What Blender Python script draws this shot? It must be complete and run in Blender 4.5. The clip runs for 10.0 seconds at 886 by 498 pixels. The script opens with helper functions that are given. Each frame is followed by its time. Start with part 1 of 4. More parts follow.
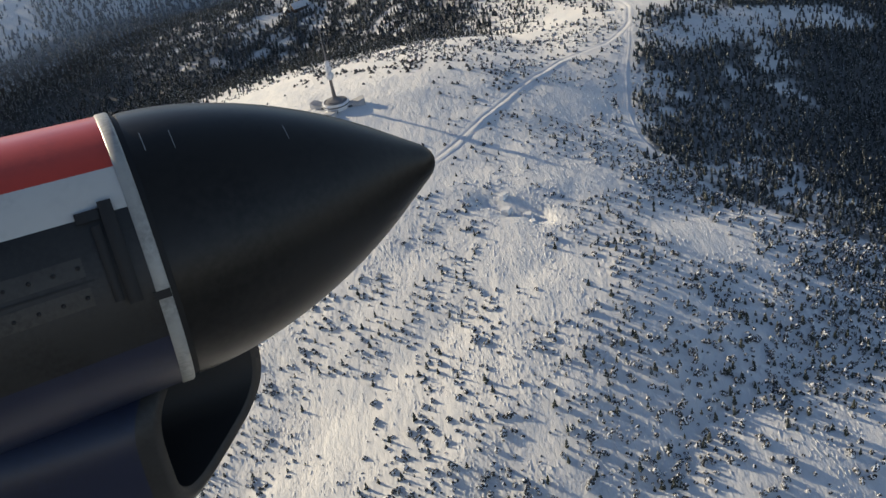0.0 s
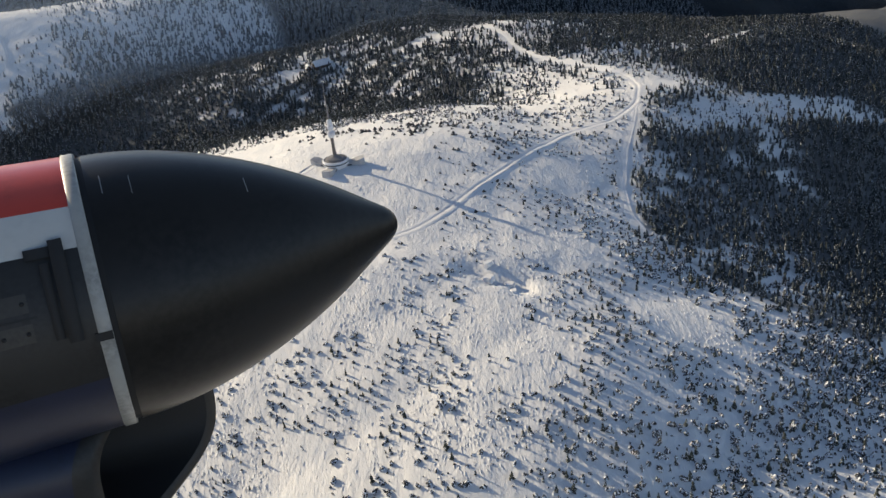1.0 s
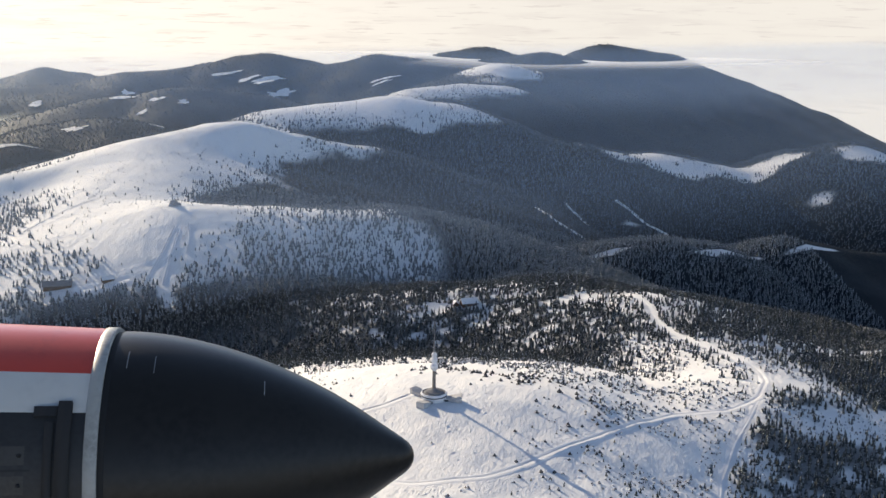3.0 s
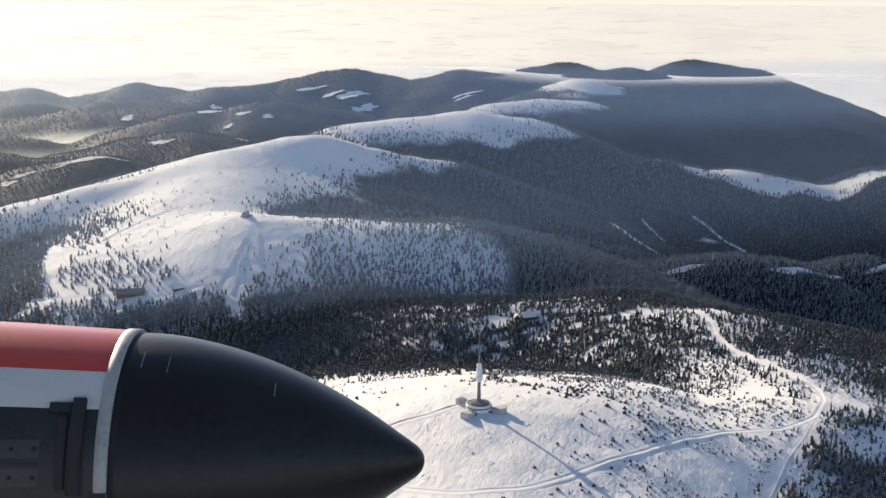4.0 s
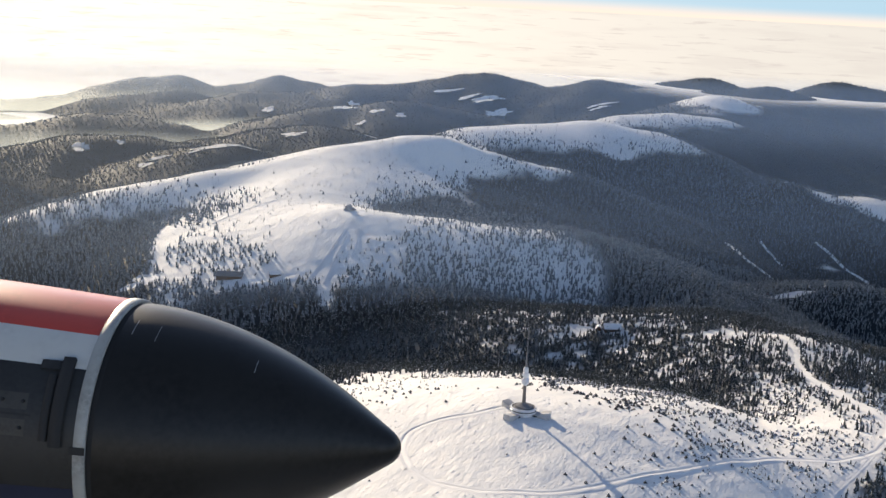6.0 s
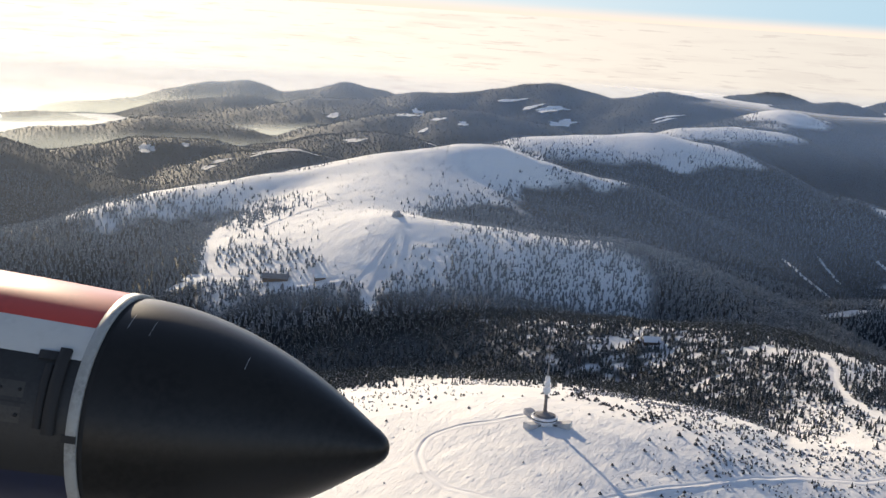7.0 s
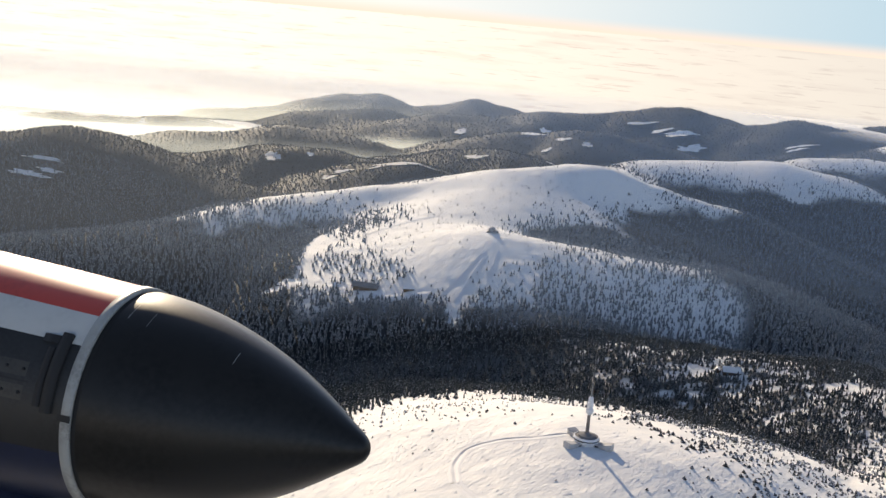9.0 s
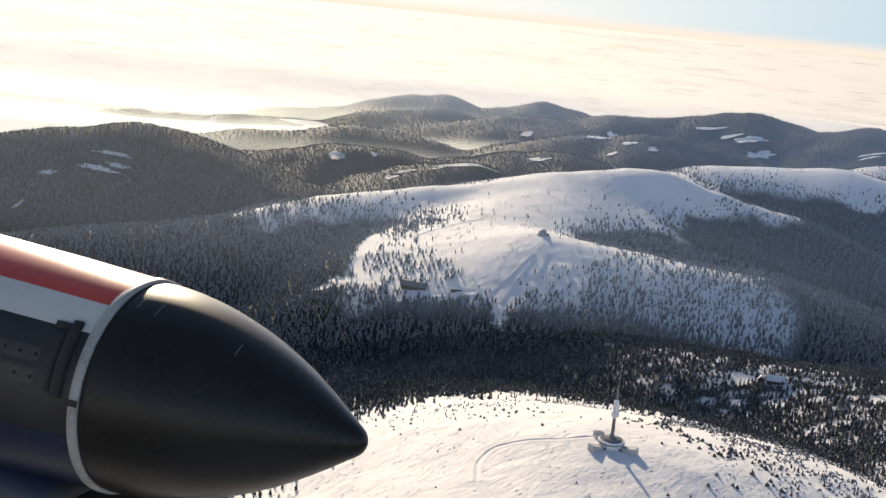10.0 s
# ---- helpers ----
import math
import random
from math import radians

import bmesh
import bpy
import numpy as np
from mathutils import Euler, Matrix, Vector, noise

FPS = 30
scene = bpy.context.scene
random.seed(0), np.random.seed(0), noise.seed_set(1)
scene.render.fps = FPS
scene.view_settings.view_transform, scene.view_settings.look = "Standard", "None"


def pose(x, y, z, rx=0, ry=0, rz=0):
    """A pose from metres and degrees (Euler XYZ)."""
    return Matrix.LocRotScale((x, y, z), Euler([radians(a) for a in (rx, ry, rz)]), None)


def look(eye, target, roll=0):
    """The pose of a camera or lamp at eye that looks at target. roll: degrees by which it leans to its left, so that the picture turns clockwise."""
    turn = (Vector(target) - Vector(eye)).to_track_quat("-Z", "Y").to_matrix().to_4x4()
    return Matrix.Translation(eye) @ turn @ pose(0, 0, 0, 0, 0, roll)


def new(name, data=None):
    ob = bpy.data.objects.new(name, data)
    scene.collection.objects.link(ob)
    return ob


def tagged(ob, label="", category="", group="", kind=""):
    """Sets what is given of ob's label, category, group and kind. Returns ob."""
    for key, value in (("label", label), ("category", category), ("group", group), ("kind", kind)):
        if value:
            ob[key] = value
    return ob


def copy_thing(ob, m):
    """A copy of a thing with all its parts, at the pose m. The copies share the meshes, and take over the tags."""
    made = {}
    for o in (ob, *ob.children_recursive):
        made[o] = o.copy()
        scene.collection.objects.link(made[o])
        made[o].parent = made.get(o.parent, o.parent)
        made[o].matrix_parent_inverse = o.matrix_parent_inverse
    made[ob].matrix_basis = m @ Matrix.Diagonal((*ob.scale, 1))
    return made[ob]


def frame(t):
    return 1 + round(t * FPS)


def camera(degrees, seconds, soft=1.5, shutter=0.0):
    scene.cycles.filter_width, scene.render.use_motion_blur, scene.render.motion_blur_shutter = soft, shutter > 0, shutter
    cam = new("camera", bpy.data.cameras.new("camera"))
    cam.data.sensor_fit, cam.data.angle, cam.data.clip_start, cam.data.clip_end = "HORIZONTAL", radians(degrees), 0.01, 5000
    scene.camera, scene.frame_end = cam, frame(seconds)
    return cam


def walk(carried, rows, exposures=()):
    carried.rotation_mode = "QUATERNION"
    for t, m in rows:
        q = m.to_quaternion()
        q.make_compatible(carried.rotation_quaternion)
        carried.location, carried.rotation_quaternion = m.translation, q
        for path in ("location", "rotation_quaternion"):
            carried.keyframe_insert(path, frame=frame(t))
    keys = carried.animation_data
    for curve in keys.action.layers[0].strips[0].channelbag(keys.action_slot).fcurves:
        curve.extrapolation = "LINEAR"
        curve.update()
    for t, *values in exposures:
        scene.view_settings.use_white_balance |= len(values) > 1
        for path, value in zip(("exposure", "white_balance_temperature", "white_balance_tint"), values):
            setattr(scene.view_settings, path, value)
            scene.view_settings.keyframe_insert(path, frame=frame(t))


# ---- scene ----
cam = camera(43.02, 10.0)
# seconds, eye, then heading to the right of north, tilt and lean in degrees
FLIGHT = [
    (0.0, -314.85, -524.62, 247.53, 35.168, -30.113, -10.986),
    (0.5, -306.94, -532.25, 246.31, 35.389, -28.365, -9.008),
    (1.0, -298.45, -539.60, 245.24, 34.114, -26.661, -7.407),
    (1.5, -289.31, -546.64, 244.34, 32.273, -25.508, -6.437),
    (2.0, -279.63, -553.51, 243.59, 30.336, -22.163, -4.612),
    (2.5, -269.79, -560.43, 242.82, 26.910, -17.789, 0.186),
    (3.0, -259.93, -567.36, 242.07, 25.014, -13.591, 0.684),
    (3.2, -255.97, -570.11, 241.79, 23.710, -13.079, 0.589),
    (4.5, -229.69, -587.02, 240.61, 19.203, -12.861, 0.970),
    (5.0, -219.12, -592.79, 240.53, 17.090, -12.758, 1.983),
    (5.5, -208.25, -598.15, 240.62, 15.143, -12.767, 2.454),
    (7.0, -173.76, -611.89, 241.67, 9.834, -12.480, 3.674),
    (7.5, -161.97, -615.87, 242.30, 8.090, -12.341, 3.807),
    (8.0, -150.09, -619.62, 243.07, 6.273, -12.488, 4.221),
    (8.5, -138.18, -623.14, 243.97, 4.706, -12.368, 4.399),
    (9.0, -126.22, -626.44, 245.02, 2.836, -12.089, 5.173),
    (9.5, -114.17, -629.53, 246.20, 0.934, -12.235, 5.308),
    (10.0, -101.97, -632.46, 247.49, -0.810, -12.336, 5.655),
]


def heading(eye, turn, tilt, lean):
    a, b = radians(turn), radians(tilt)
    way = Vector((math.sin(a) * math.cos(b), math.cos(a) * math.cos(b), math.sin(b)))
    return look(eye, Vector(eye) + way, lean)


walk(cam, [(t, heading((x, y, z), turn, tilt, lean)) for t, x, y, z, turn, tilt, lean in FLIGHT], exposures=[(0.0, 0.22, 6750, 6), (1.5, 0.46, 6800, 8), (2.0, 0.50, 6800, 9), (3.0, 0.62, 6650, 9), (6.0, 0.60, 6750, 10), (10.0, 0.52, 6950, 11)])


# ---- world ----
SUN_TURN, SUN_RISE = radians(-15.1), radians(17.6)
world = bpy.data.worlds.new("winter_sky")
scene.world = world
world.use_nodes = True
wn, wl = world.node_tree.nodes, world.node_tree.links
wn.clear()
sky = wn.new("ShaderNodeTexSky")
sky.sky_type, sky.sun_disc = "NISHITA", False
sky.sun_elevation, sky.sun_rotation = SUN_RISE, SUN_TURN
sky.altitude, sky.air_density, sky.dust_density, sky.ozone_density = 2000, 0.6, 1.2, 0.2
sky_out, sky_bg = wn.new("ShaderNodeOutputWorld"), wn.new("ShaderNodeBackground")
sky_bg.inputs["Strength"].default_value = 0.15
wl.new(sky.outputs[0], sky_bg.inputs["Color"])
wl.new(sky_bg.outputs[0], sky_out.inputs["Surface"])

to_sun = Vector((math.sin(SUN_TURN) * math.cos(SUN_RISE), math.cos(SUN_TURN) * math.cos(SUN_RISE), math.sin(SUN_RISE)))
sun = new("sun", bpy.data.lights.new("sun", "SUN"))
sun.data.energy, sun.data.angle, sun.data.color = 5.0, radians(0.53), (1.0, 0.845, 0.63)
sun.matrix_world = look(Vector((0, 0, 600)), Vector((0, 0, 600)) - to_sun)


# ---- materials ----
def material(name, rough=0.8, metal=0.0):
    m = bpy.data.materials.new(name)
    m.use_nodes = True
    nodes, links = m.node_tree.nodes, m.node_tree.links
    shader = nodes["Principled BSDF"]
    shader.inputs["Roughness"].default_value, shader.inputs["Metallic"].default_value = rough, metal
    if rough > 0.7:
        shader.inputs["Specular IOR Level"].default_value = 0.05
    return m, nodes, links, shader


def grain(nodes, links, size, detail=4.0, rough=0.55, stretch=None):
    """Noise in metres: lumps of about that size."""
    place = nodes.new("ShaderNodeTexCoord")
    source = place.outputs["Object"]
    if stretch:
        turn = nodes.new("ShaderNodeMapping")
        turn.vector_type = "TEXTURE"
        turn.inputs["Scale"].default_value, turn.inputs["Rotation"].default_value = stretch[:3], (0, 0, radians(stretch[3]))
        links.new(source, turn.inputs["Vector"])
        source = turn.outputs[0]
    n = nodes.new("ShaderNodeTexNoise")
    n.inputs["Scale"].default_value, n.inputs["Detail"].default_value, n.inputs["Roughness"].default_value = 1.0 / size, detail, rough
    links.new(source, n.inputs["Vector"])
    return n.outputs["Fac"]


def between(nodes, links, fac, low, high, smooth=True):
    r = nodes.new("ShaderNodeMapRange")
    r.interpolation_type = "SMOOTHSTEP" if smooth else "LINEAR"
    r.inputs["From Min"].default_value, r.inputs["From Max"].default_value = low, high
    links.new(fac, r.inputs["Value"])
    return r.outputs["Result"]


def blend(nodes, links, fac, a, b):
    m = nodes.new("ShaderNodeMix")
    m.data_type = "RGBA"
    for socket, v in ((m.inputs[0], fac), (m.inputs[6], a), (m.inputs[7], b)):
        if isinstance(v, tuple):
            socket.default_value = (*v, 1)
        elif isinstance(v, float):
            socket.default_value = v
        else:
            links.new(v, socket)
    return m.outputs[2]


def sums(nodes, links, op, a, b):
    m = nodes.new("ShaderNodeMath")
    m.operation = op
    for socket, v in zip(m.inputs, (a, b)):
        if isinstance(v, float):
            socket.default_value = v
        else:
            links.new(v, socket)
    return m.outputs[0]


def relief(nodes, links, shader, fac, depth):
    b = nodes.new("ShaderNodeBump")
    b.inputs["Strength"].default_value, b.inputs["Distance"].default_value = 1.0, depth
    links.new(fac, b.inputs["Height"])
    links.new(b.outputs[0], shader.inputs["Normal"])


def attribute(nodes, name):
    a = nodes.new("ShaderNodeAttribute")
    a.attribute_name = name
    return a.outputs["Fac"]


def painted(name, colour, rough=0.5, metal=0.0, size=1.0, vary=0.12, bump=0.0):
    """A surface of one colour with two scales of wear."""
    m, nodes, links, shader = material(name, rough, metal)
    fine, broad = grain(nodes, links, size * 0.25, 6), grain(nodes, links, size * 2.5, 3)
    wear = sums(nodes, links, "MULTIPLY", between(nodes, links, fine, 0.3, 0.7), between(nodes, links, broad, 0.3, 0.7))
    dark = tuple(c * (1 - 2.2 * vary) for c in colour)
    links.new(blend(nodes, links, wear, colour, dark), shader.inputs["Base Color"])
    if bump:
        relief(nodes, links, shader, fine, bump)
    return m


SNOW, FROST = (0.83, 0.815, 0.79), (0.76, 0.76, 0.755)


def land_material():
    m, nodes, links, shader = material("snow_land", 0.75)
    drift = grain(nodes, links, 9, 6, 0.6, (2.4, 1.0, 1.0, 48))
    crust = grain(nodes, links, 1.3, 4, 0.65, (2.6, 1.0, 1.0, 48))
    swells = grain(nodes, links, 26, 5, 0.6, (2.6, 1.0, 1.0, 62))
    ribs = grain(nodes, links, 3.2, 4, 0.6, (3.4, 1.0, 1.0, 52))
    snow = blend(nodes, links, between(nodes, links, drift, 0.35, 0.65), SNOW, FROST)
    # closed forest: crowns and snow gaps, darkened in colour for shade under the canopy
    crowns = grain(nodes, links, 7, 5, 0.7)
    stands = grain(nodes, links, 90, 4, 0.6)
    canopy_shade = blend(nodes, links, between(nodes, links, stands, 0.35, 0.65), (0.017, 0.022, 0.027), (0.030, 0.038, 0.045))
    gaps = between(nodes, links, crowns, 0.60, 0.78)
    wood = blend(nodes, links, gaps, canopy_shade, (0.09, 0.10, 0.115))
    cover = between(nodes, links, attribute(nodes, "wood"), 0.62, 0.86)
    links.new(blend(nodes, links, cover, snow, wood), shader.inputs["Base Color"])
    bumps = sums(nodes, links, "ADD", sums(nodes, links, "ADD", sums(nodes, links, "ADD", drift, sums(nodes, links, "MULTIPLY", swells, 2.6)), sums(nodes, links, "MULTIPLY", ribs, 0.45)), sums(nodes, links, "MULTIPLY", crust, 0.30))
    rough_wood = sums(nodes, links, "MULTIPLY", sums(nodes, links, "MULTIPLY", crowns, cover), 2.5)
    relief(nodes, links, shader, sums(nodes, links, "ADD", bumps, rough_wood), 0.7)
    return m


def tree_material(name, white, dark=(0.022, 0.034, 0.024), light=(0.050, 0.058, 0.042), frosty=(0.74, 0.76, 0.80)):
    m, nodes, links, shader = material(name, 0.85)
    fine, broad = grain(nodes, links, 0.8, 3), grain(nodes, links, 12, 2)
    green = blend(nodes, links, between(nodes, links, broad, 0.35, 0.65), dark, light)
    frost = between(nodes, links, fine, 0.72 - white, 0.80 - white)
    links.new(blend(nodes, links, frost, green, frosty), shader.inputs["Base Color"])
    return m


land_snow = land_material()
# spruce_needles: lifted tones stand in for the veil of haze
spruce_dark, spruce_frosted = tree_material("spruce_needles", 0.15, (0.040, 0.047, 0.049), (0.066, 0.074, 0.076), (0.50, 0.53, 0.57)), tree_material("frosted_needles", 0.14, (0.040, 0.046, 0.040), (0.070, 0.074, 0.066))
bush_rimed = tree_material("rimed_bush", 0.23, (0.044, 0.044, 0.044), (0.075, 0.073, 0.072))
# next two: rime and snow dust, greyed and blued to paint in haze
spruce_rimed_hazy = tree_material("rimed_hazy_needles", 0.20, (0.064, 0.078, 0.090), (0.098, 0.115, 0.130), (0.44, 0.47, 0.51))
spruce_mid = tree_material("dusted_hazy_needles", 0.19, (0.042, 0.052, 0.062), (0.064, 0.078, 0.092), (0.21, 0.24, 0.28))
# far copy: needles painted dark for the shade of backlit crowns
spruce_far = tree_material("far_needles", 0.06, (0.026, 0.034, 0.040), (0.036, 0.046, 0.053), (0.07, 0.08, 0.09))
bark = painted("bark", (0.09, 0.065, 0.05), 0.9, size=0.5)
road_snow = painted("packed_snow", (0.81, 0.805, 0.80), 0.75, size=3.0, vary=0.04, bump=0.1)
concrete = painted("rimed_concrete", (0.46, 0.46, 0.47), 0.8, size=1.5, bump=0.02)
shaft_concrete = painted("bare_concrete", (0.20, 0.18, 0.17), 0.8, size=1.5)
rime = painted("rime", (0.74, 0.75, 0.78), 0.8, size=1.5, bump=0.08)
dark_glass = painted("window_band", (0.05, 0.06, 0.07), 0.2, size=2.0)
roof_sheet = painted("roof_sheet", (0.20, 0.20, 0.21), 0.8, size=2.0)
timber = painted("weathered_timber", (0.13, 0.085, 0.06), 0.8, size=1.0)
rock_grey = painted("rimed_rock", (0.33, 0.33, 0.34), 0.9, size=2.0, vary=0.25, bump=0.3)
steel = painted("galvanised_steel", (0.20, 0.20, 0.21), 0.6, 0.2, size=1.0)
black_rubber = painted("black_rubber", (0.014, 0.0132, 0.0122), 0.36, size=9.0, vary=0.25)
black_rubber.node_tree.nodes["Principled BSDF"].inputs["Specular IOR Level"].default_value = 0.28
red_paint = painted("red_paint", (0.50, 0.055, 0.035), 0.28, size=9.0, vary=0.10)
dull_edge = painted("slot_grey", (0.25, 0.25, 0.25), 0.5, size=4.0)
white_paint = painted("white_paint", (0.52, 0.51, 0.48), 0.3, size=9.0, vary=0.10)
ring_paint = painted("weathered_ring", (0.33, 0.33, 0.31), 0.4, size=6.0, vary=0.2)
blue_paint = painted("navy_paint", (0.007, 0.012, 0.035), 0.4, size=9.0, vary=0.15)
soot_grey = painted("sooty_metal", (0.017, 0.017, 0.017), 0.5, 0.1, size=6.0, vary=0.3)
worn_strip = painted("worn_strip", (0.040, 0.037, 0.033), 0.5, 0.2, size=5.0, vary=0.25)
hollow_black = painted("intake_dark", (0.010, 0.010, 0.011), 0.7, size=4.0)


# ---- the lie of the land: crests (x, y, z), then the slope beside them and the roundness of the top ----
CRESTS = [
    # the bald summit that carries the tower, its near spur and the shoulder with the road
    (0.34, 80, [(-90, -640, -180), (-75, -480, -98), (-62, -380, -56), (-52, -300, -32), (-47, -205, -14), (-38, -100, -4), (0, 0, 0)]),
    (0.34, 60, [(0, 0, 0), (70, 10, -10), (160, -20, -24), (245, -3, -30), (300, 120, -36), (322, 231, -38), (280, 345, -50),
                (190, 400, -61), (100, 480, -74), (10, 570, -72), (0, 660, -52), (0, 740, -29)]),
    (0.36, 50, [(245, -3, -32), (340, 40, -44), (440, 68, -56), (560, 110, -82), (760, 160, -130), (1100, 220, -200)]),
    # the hill with the rock, its shoulder, and the long bald ridge behind it
    (0.42, 80, [(0, 740, -28), (120, 735, -36), (258, 732, -49), (330, 740, -72), (420, 760, -120)]),
    (0.34, 80, [(0, 735, -28), (-40, 850, -36), (-30, 960, -32), (20, 1080, -24), (80, 1200, -8)]),
    (0.42, 40, [(-860, 600, -138), (-700, 690, -104), (-560, 760, -82), (-477, 801, -72), (-380, 900, -61), (-285, 1020, -50), (-130, 1120, -35),
                (10, 1180, -22), (130, 1230, -2), (226, 1275, 4), (307, 1278, -19), (380, 1276, -36), (438, 1275, -46), (540, 1290, -100)]),
    (0.40, 70, [(200, 1290, 0), (280, 1500, -36), (352, 1690, -45), (419, 1690, -28), (544, 1690, -19), (672, 1690, -13), (779, 1690, -28), (877, 1690, -71)]),
    (0.40, 70, [(660, 1700, -14), (760, 1880, -42), (845, 2100, -58), (921, 2100, -37), (1031, 2100, -29), (1144, 2110, -38), (1250, 2350, -60),
                (1363, 2625, -40), (1419, 2625, -22), (1519, 2640, -46), (1708, 2700, -93), (1937, 2710, -152), (2178, 2710, -206), (2549, 2720, -388)]),
    # ridges across the valley
    (0.42, 60, [(880, 1470, -190), (1027, 1500, -112), (1122, 1500, -122), (1212, 1500, -132), (1339, 1500, -166), (1488, 1500, -195), (1640, 1500, -212)]),
    (0.40, 60, [(1535, 1516, -188), (1572, 1483, -172), (1618, 1442, -147), (1688, 1374, -121), (1738, 1322, -136), (1850, 1250, -240)]),
    (0.45, 30, [(470, 640, -190), (579, 800, -167), (623, 800, -158), (672, 800, -150), (754, 800, -150), (819, 800, -160), (898, 800, -184),
                (1000, 800, -172), (1060, 800, -184), (1211, 790, -210)]),
    # wooded hills in the distance
    (0.33, 60, [(-1350, 1700, -160), (-1114, 1762, -126), (-1007, 1805, -117), (-917, 1836, -112), (-849, 1858, -93), (-789, 1875, -112), (-714, 1894, -152),
                (-628, 1914, -155), (-563, 1926, -178), (-471, 1941, -213)]),
    (0.33, 40, [(-330, 2130, -200), (-181, 2155, -150), (-88, 2080, -130), (-20, 2060, -142), (60, 2070, -180)]),
    (0.33, 60, [(-778, 2342, -206), (-706, 2357, -192), (-573, 2381, -180), (-453, 2397, -159), (-331, 2409, -163), (-236, 2415, -181), (-67, 2417, -172),
                (52, 2414, -125), (157, 2407, -109)]),
    (0.33, 60, [(-1129, 2922, -298), (-925, 2975, -244), (-803, 3001, -212), (-533, 3042, -178), (-385, 3057, -180), (-234, 3065, -203)]),
    (0.33, 70, [(-314, 3883, -251), (-181, 3887, -210), (43, 3885, -176), (222, 3876, -158), (361, 3864, -192), (499, 3847, -222)]),
    (0.33, 60, [(279, 3048, -127), (389, 3035, -127), (476, 3022, -104), (566, 3007, -115), (760, 2990, -140)]),
    (0.33, 70, [(347, 3996, -171), (503, 3978, -137), (725, 3943, -114), (938, 3900, -75), (1022, 3880, -67), (1151, 3846, -88), (1281, 3807, -133), (1449, 3751, -192)]),
    (0.42, 70, [(-1854, 3512, -388), (-1745, 3557, -332), (-1476, 3652, -280), (-1356, 3689, -269), (-1022, 3773, -268), (-782, 3816, -275)]),
    (0.33, 70, [(-909, 4150, -266), (-673, 4184, -233), (-389, 4209, -164), (-220, 4216, -147), (-71, 4217, -176), (192, 4209, -135), (290, 4202, -151)]),
    (0.33, 70, [(1189, 3679, -98), (1398, 3606, -59), (1563, 3539, -78), (1723, 3467, -85)]),
    (0.33, 70, [(1838, 3410, -62), (1986, 3330, -41), (2080, 3277, -67), (2206, 3199, -105), (2400, 3100, -190)]),
    (0.36, 80, [(1785, 3713, -62), (1887, 3665, -41), (1990, 3612, -68)]),
    (0.40, 60, [(2286, 3503, -62), (2358, 3458, -21), (2557, 3326, -55)]),
    (0.33, 70, [(2122, 3252, -139), (2260, 3164, -127), (2397, 3071, -170)]),
]
VALLEY = -460.0


def hash2(ix, iy, seed):
    n = (ix * 374761393 + iy * 668265263 + seed * 974711) & 0x7FFFFFFF
    n = ((n ^ (n >> 13)) * 1274126177) & 0x7FFFFFFF
    return ((n ^ (n >> 16)) & 0xFFFF) / 65535.0


def wave(x, y, size, seed):
    """Smooth random values from -1 to 1 with lumps of that size."""
    u, v = x / size, y / size
    ix, iy = np.floor(u).astype(np.int64), np.floor(v).astype(np.int64)
    a, b = u - ix, v - iy
    a, b = a * a * (3 - 2 * a), b * b * (3 - 2 * b)
    top = hash2(ix, iy, seed) * (1 - a) + hash2(ix + 1, iy, seed) * a
    low = hash2(ix, iy + 1, seed) * (1 - a) + hash2(ix + 1, iy + 1, seed) * a
    return 2 * (top * (1 - b) + low * b) - 1


def ramp(v, a, b):
    s = np.clip((v - a) / (b - a), 0, 1)
    return s * s * (3 - 2 * s)


def height(x, y):
    x, y = np.asarray(x, float), np.asarray(y, float)
    total, soft = np.exp(np.full(x.shape, (VALLEY + 330) / 6.0)), 6.0
    for steep, w, line in CRESTS:
        best = np.full(x.shape, -1e9)
        for (ax, ay, az), (bx, by, bz) in zip(line, line[1:]):
            dx, dy = bx - ax, by - ay
            s = np.clip(((x - ax) * dx + (y - ay) * dy) / (dx * dx + dy * dy), 0, 1)
            d2 = (x - ax - s * dx) ** 2 + (y - ay - s * dy) ** 2
            best = np.maximum(best, az + (bz - az) * s - steep * (np.sqrt(d2 + w * w) - w))
        total += np.exp(np.clip(best + 330, -200, 600) / soft)
    h = soft * np.log(total) - 330
    h = h - 4.2 * np.exp(-(x * x + y * y) / 9000.0)
    h = h - 36 * np.exp(-((x - 320) / 135) ** 2 - ((y - 1170) / 75) ** 2) - 4.6 * np.exp(-np.clip(((x + 12 + 0.25 * (y + 160)) / 8) ** 2 + ((y + 162) / 21) ** 2 + 0.5 * wave(x, y, 8, 9) + 0.3 * wave(x, y, 4.5, 10), 0, 9) ** 1.3)
    low = ramp(h, -25, -120)
    h = h + low * (14 * wave(x, y, 240, 3) + 6 * wave(x, y, 95, 4)) + 1.5 * wave(x, y, 55, 5) + 0.45 * wave(x, y, 17, 6) + 0.16 * wave(x, y, 8, 7)
    return h


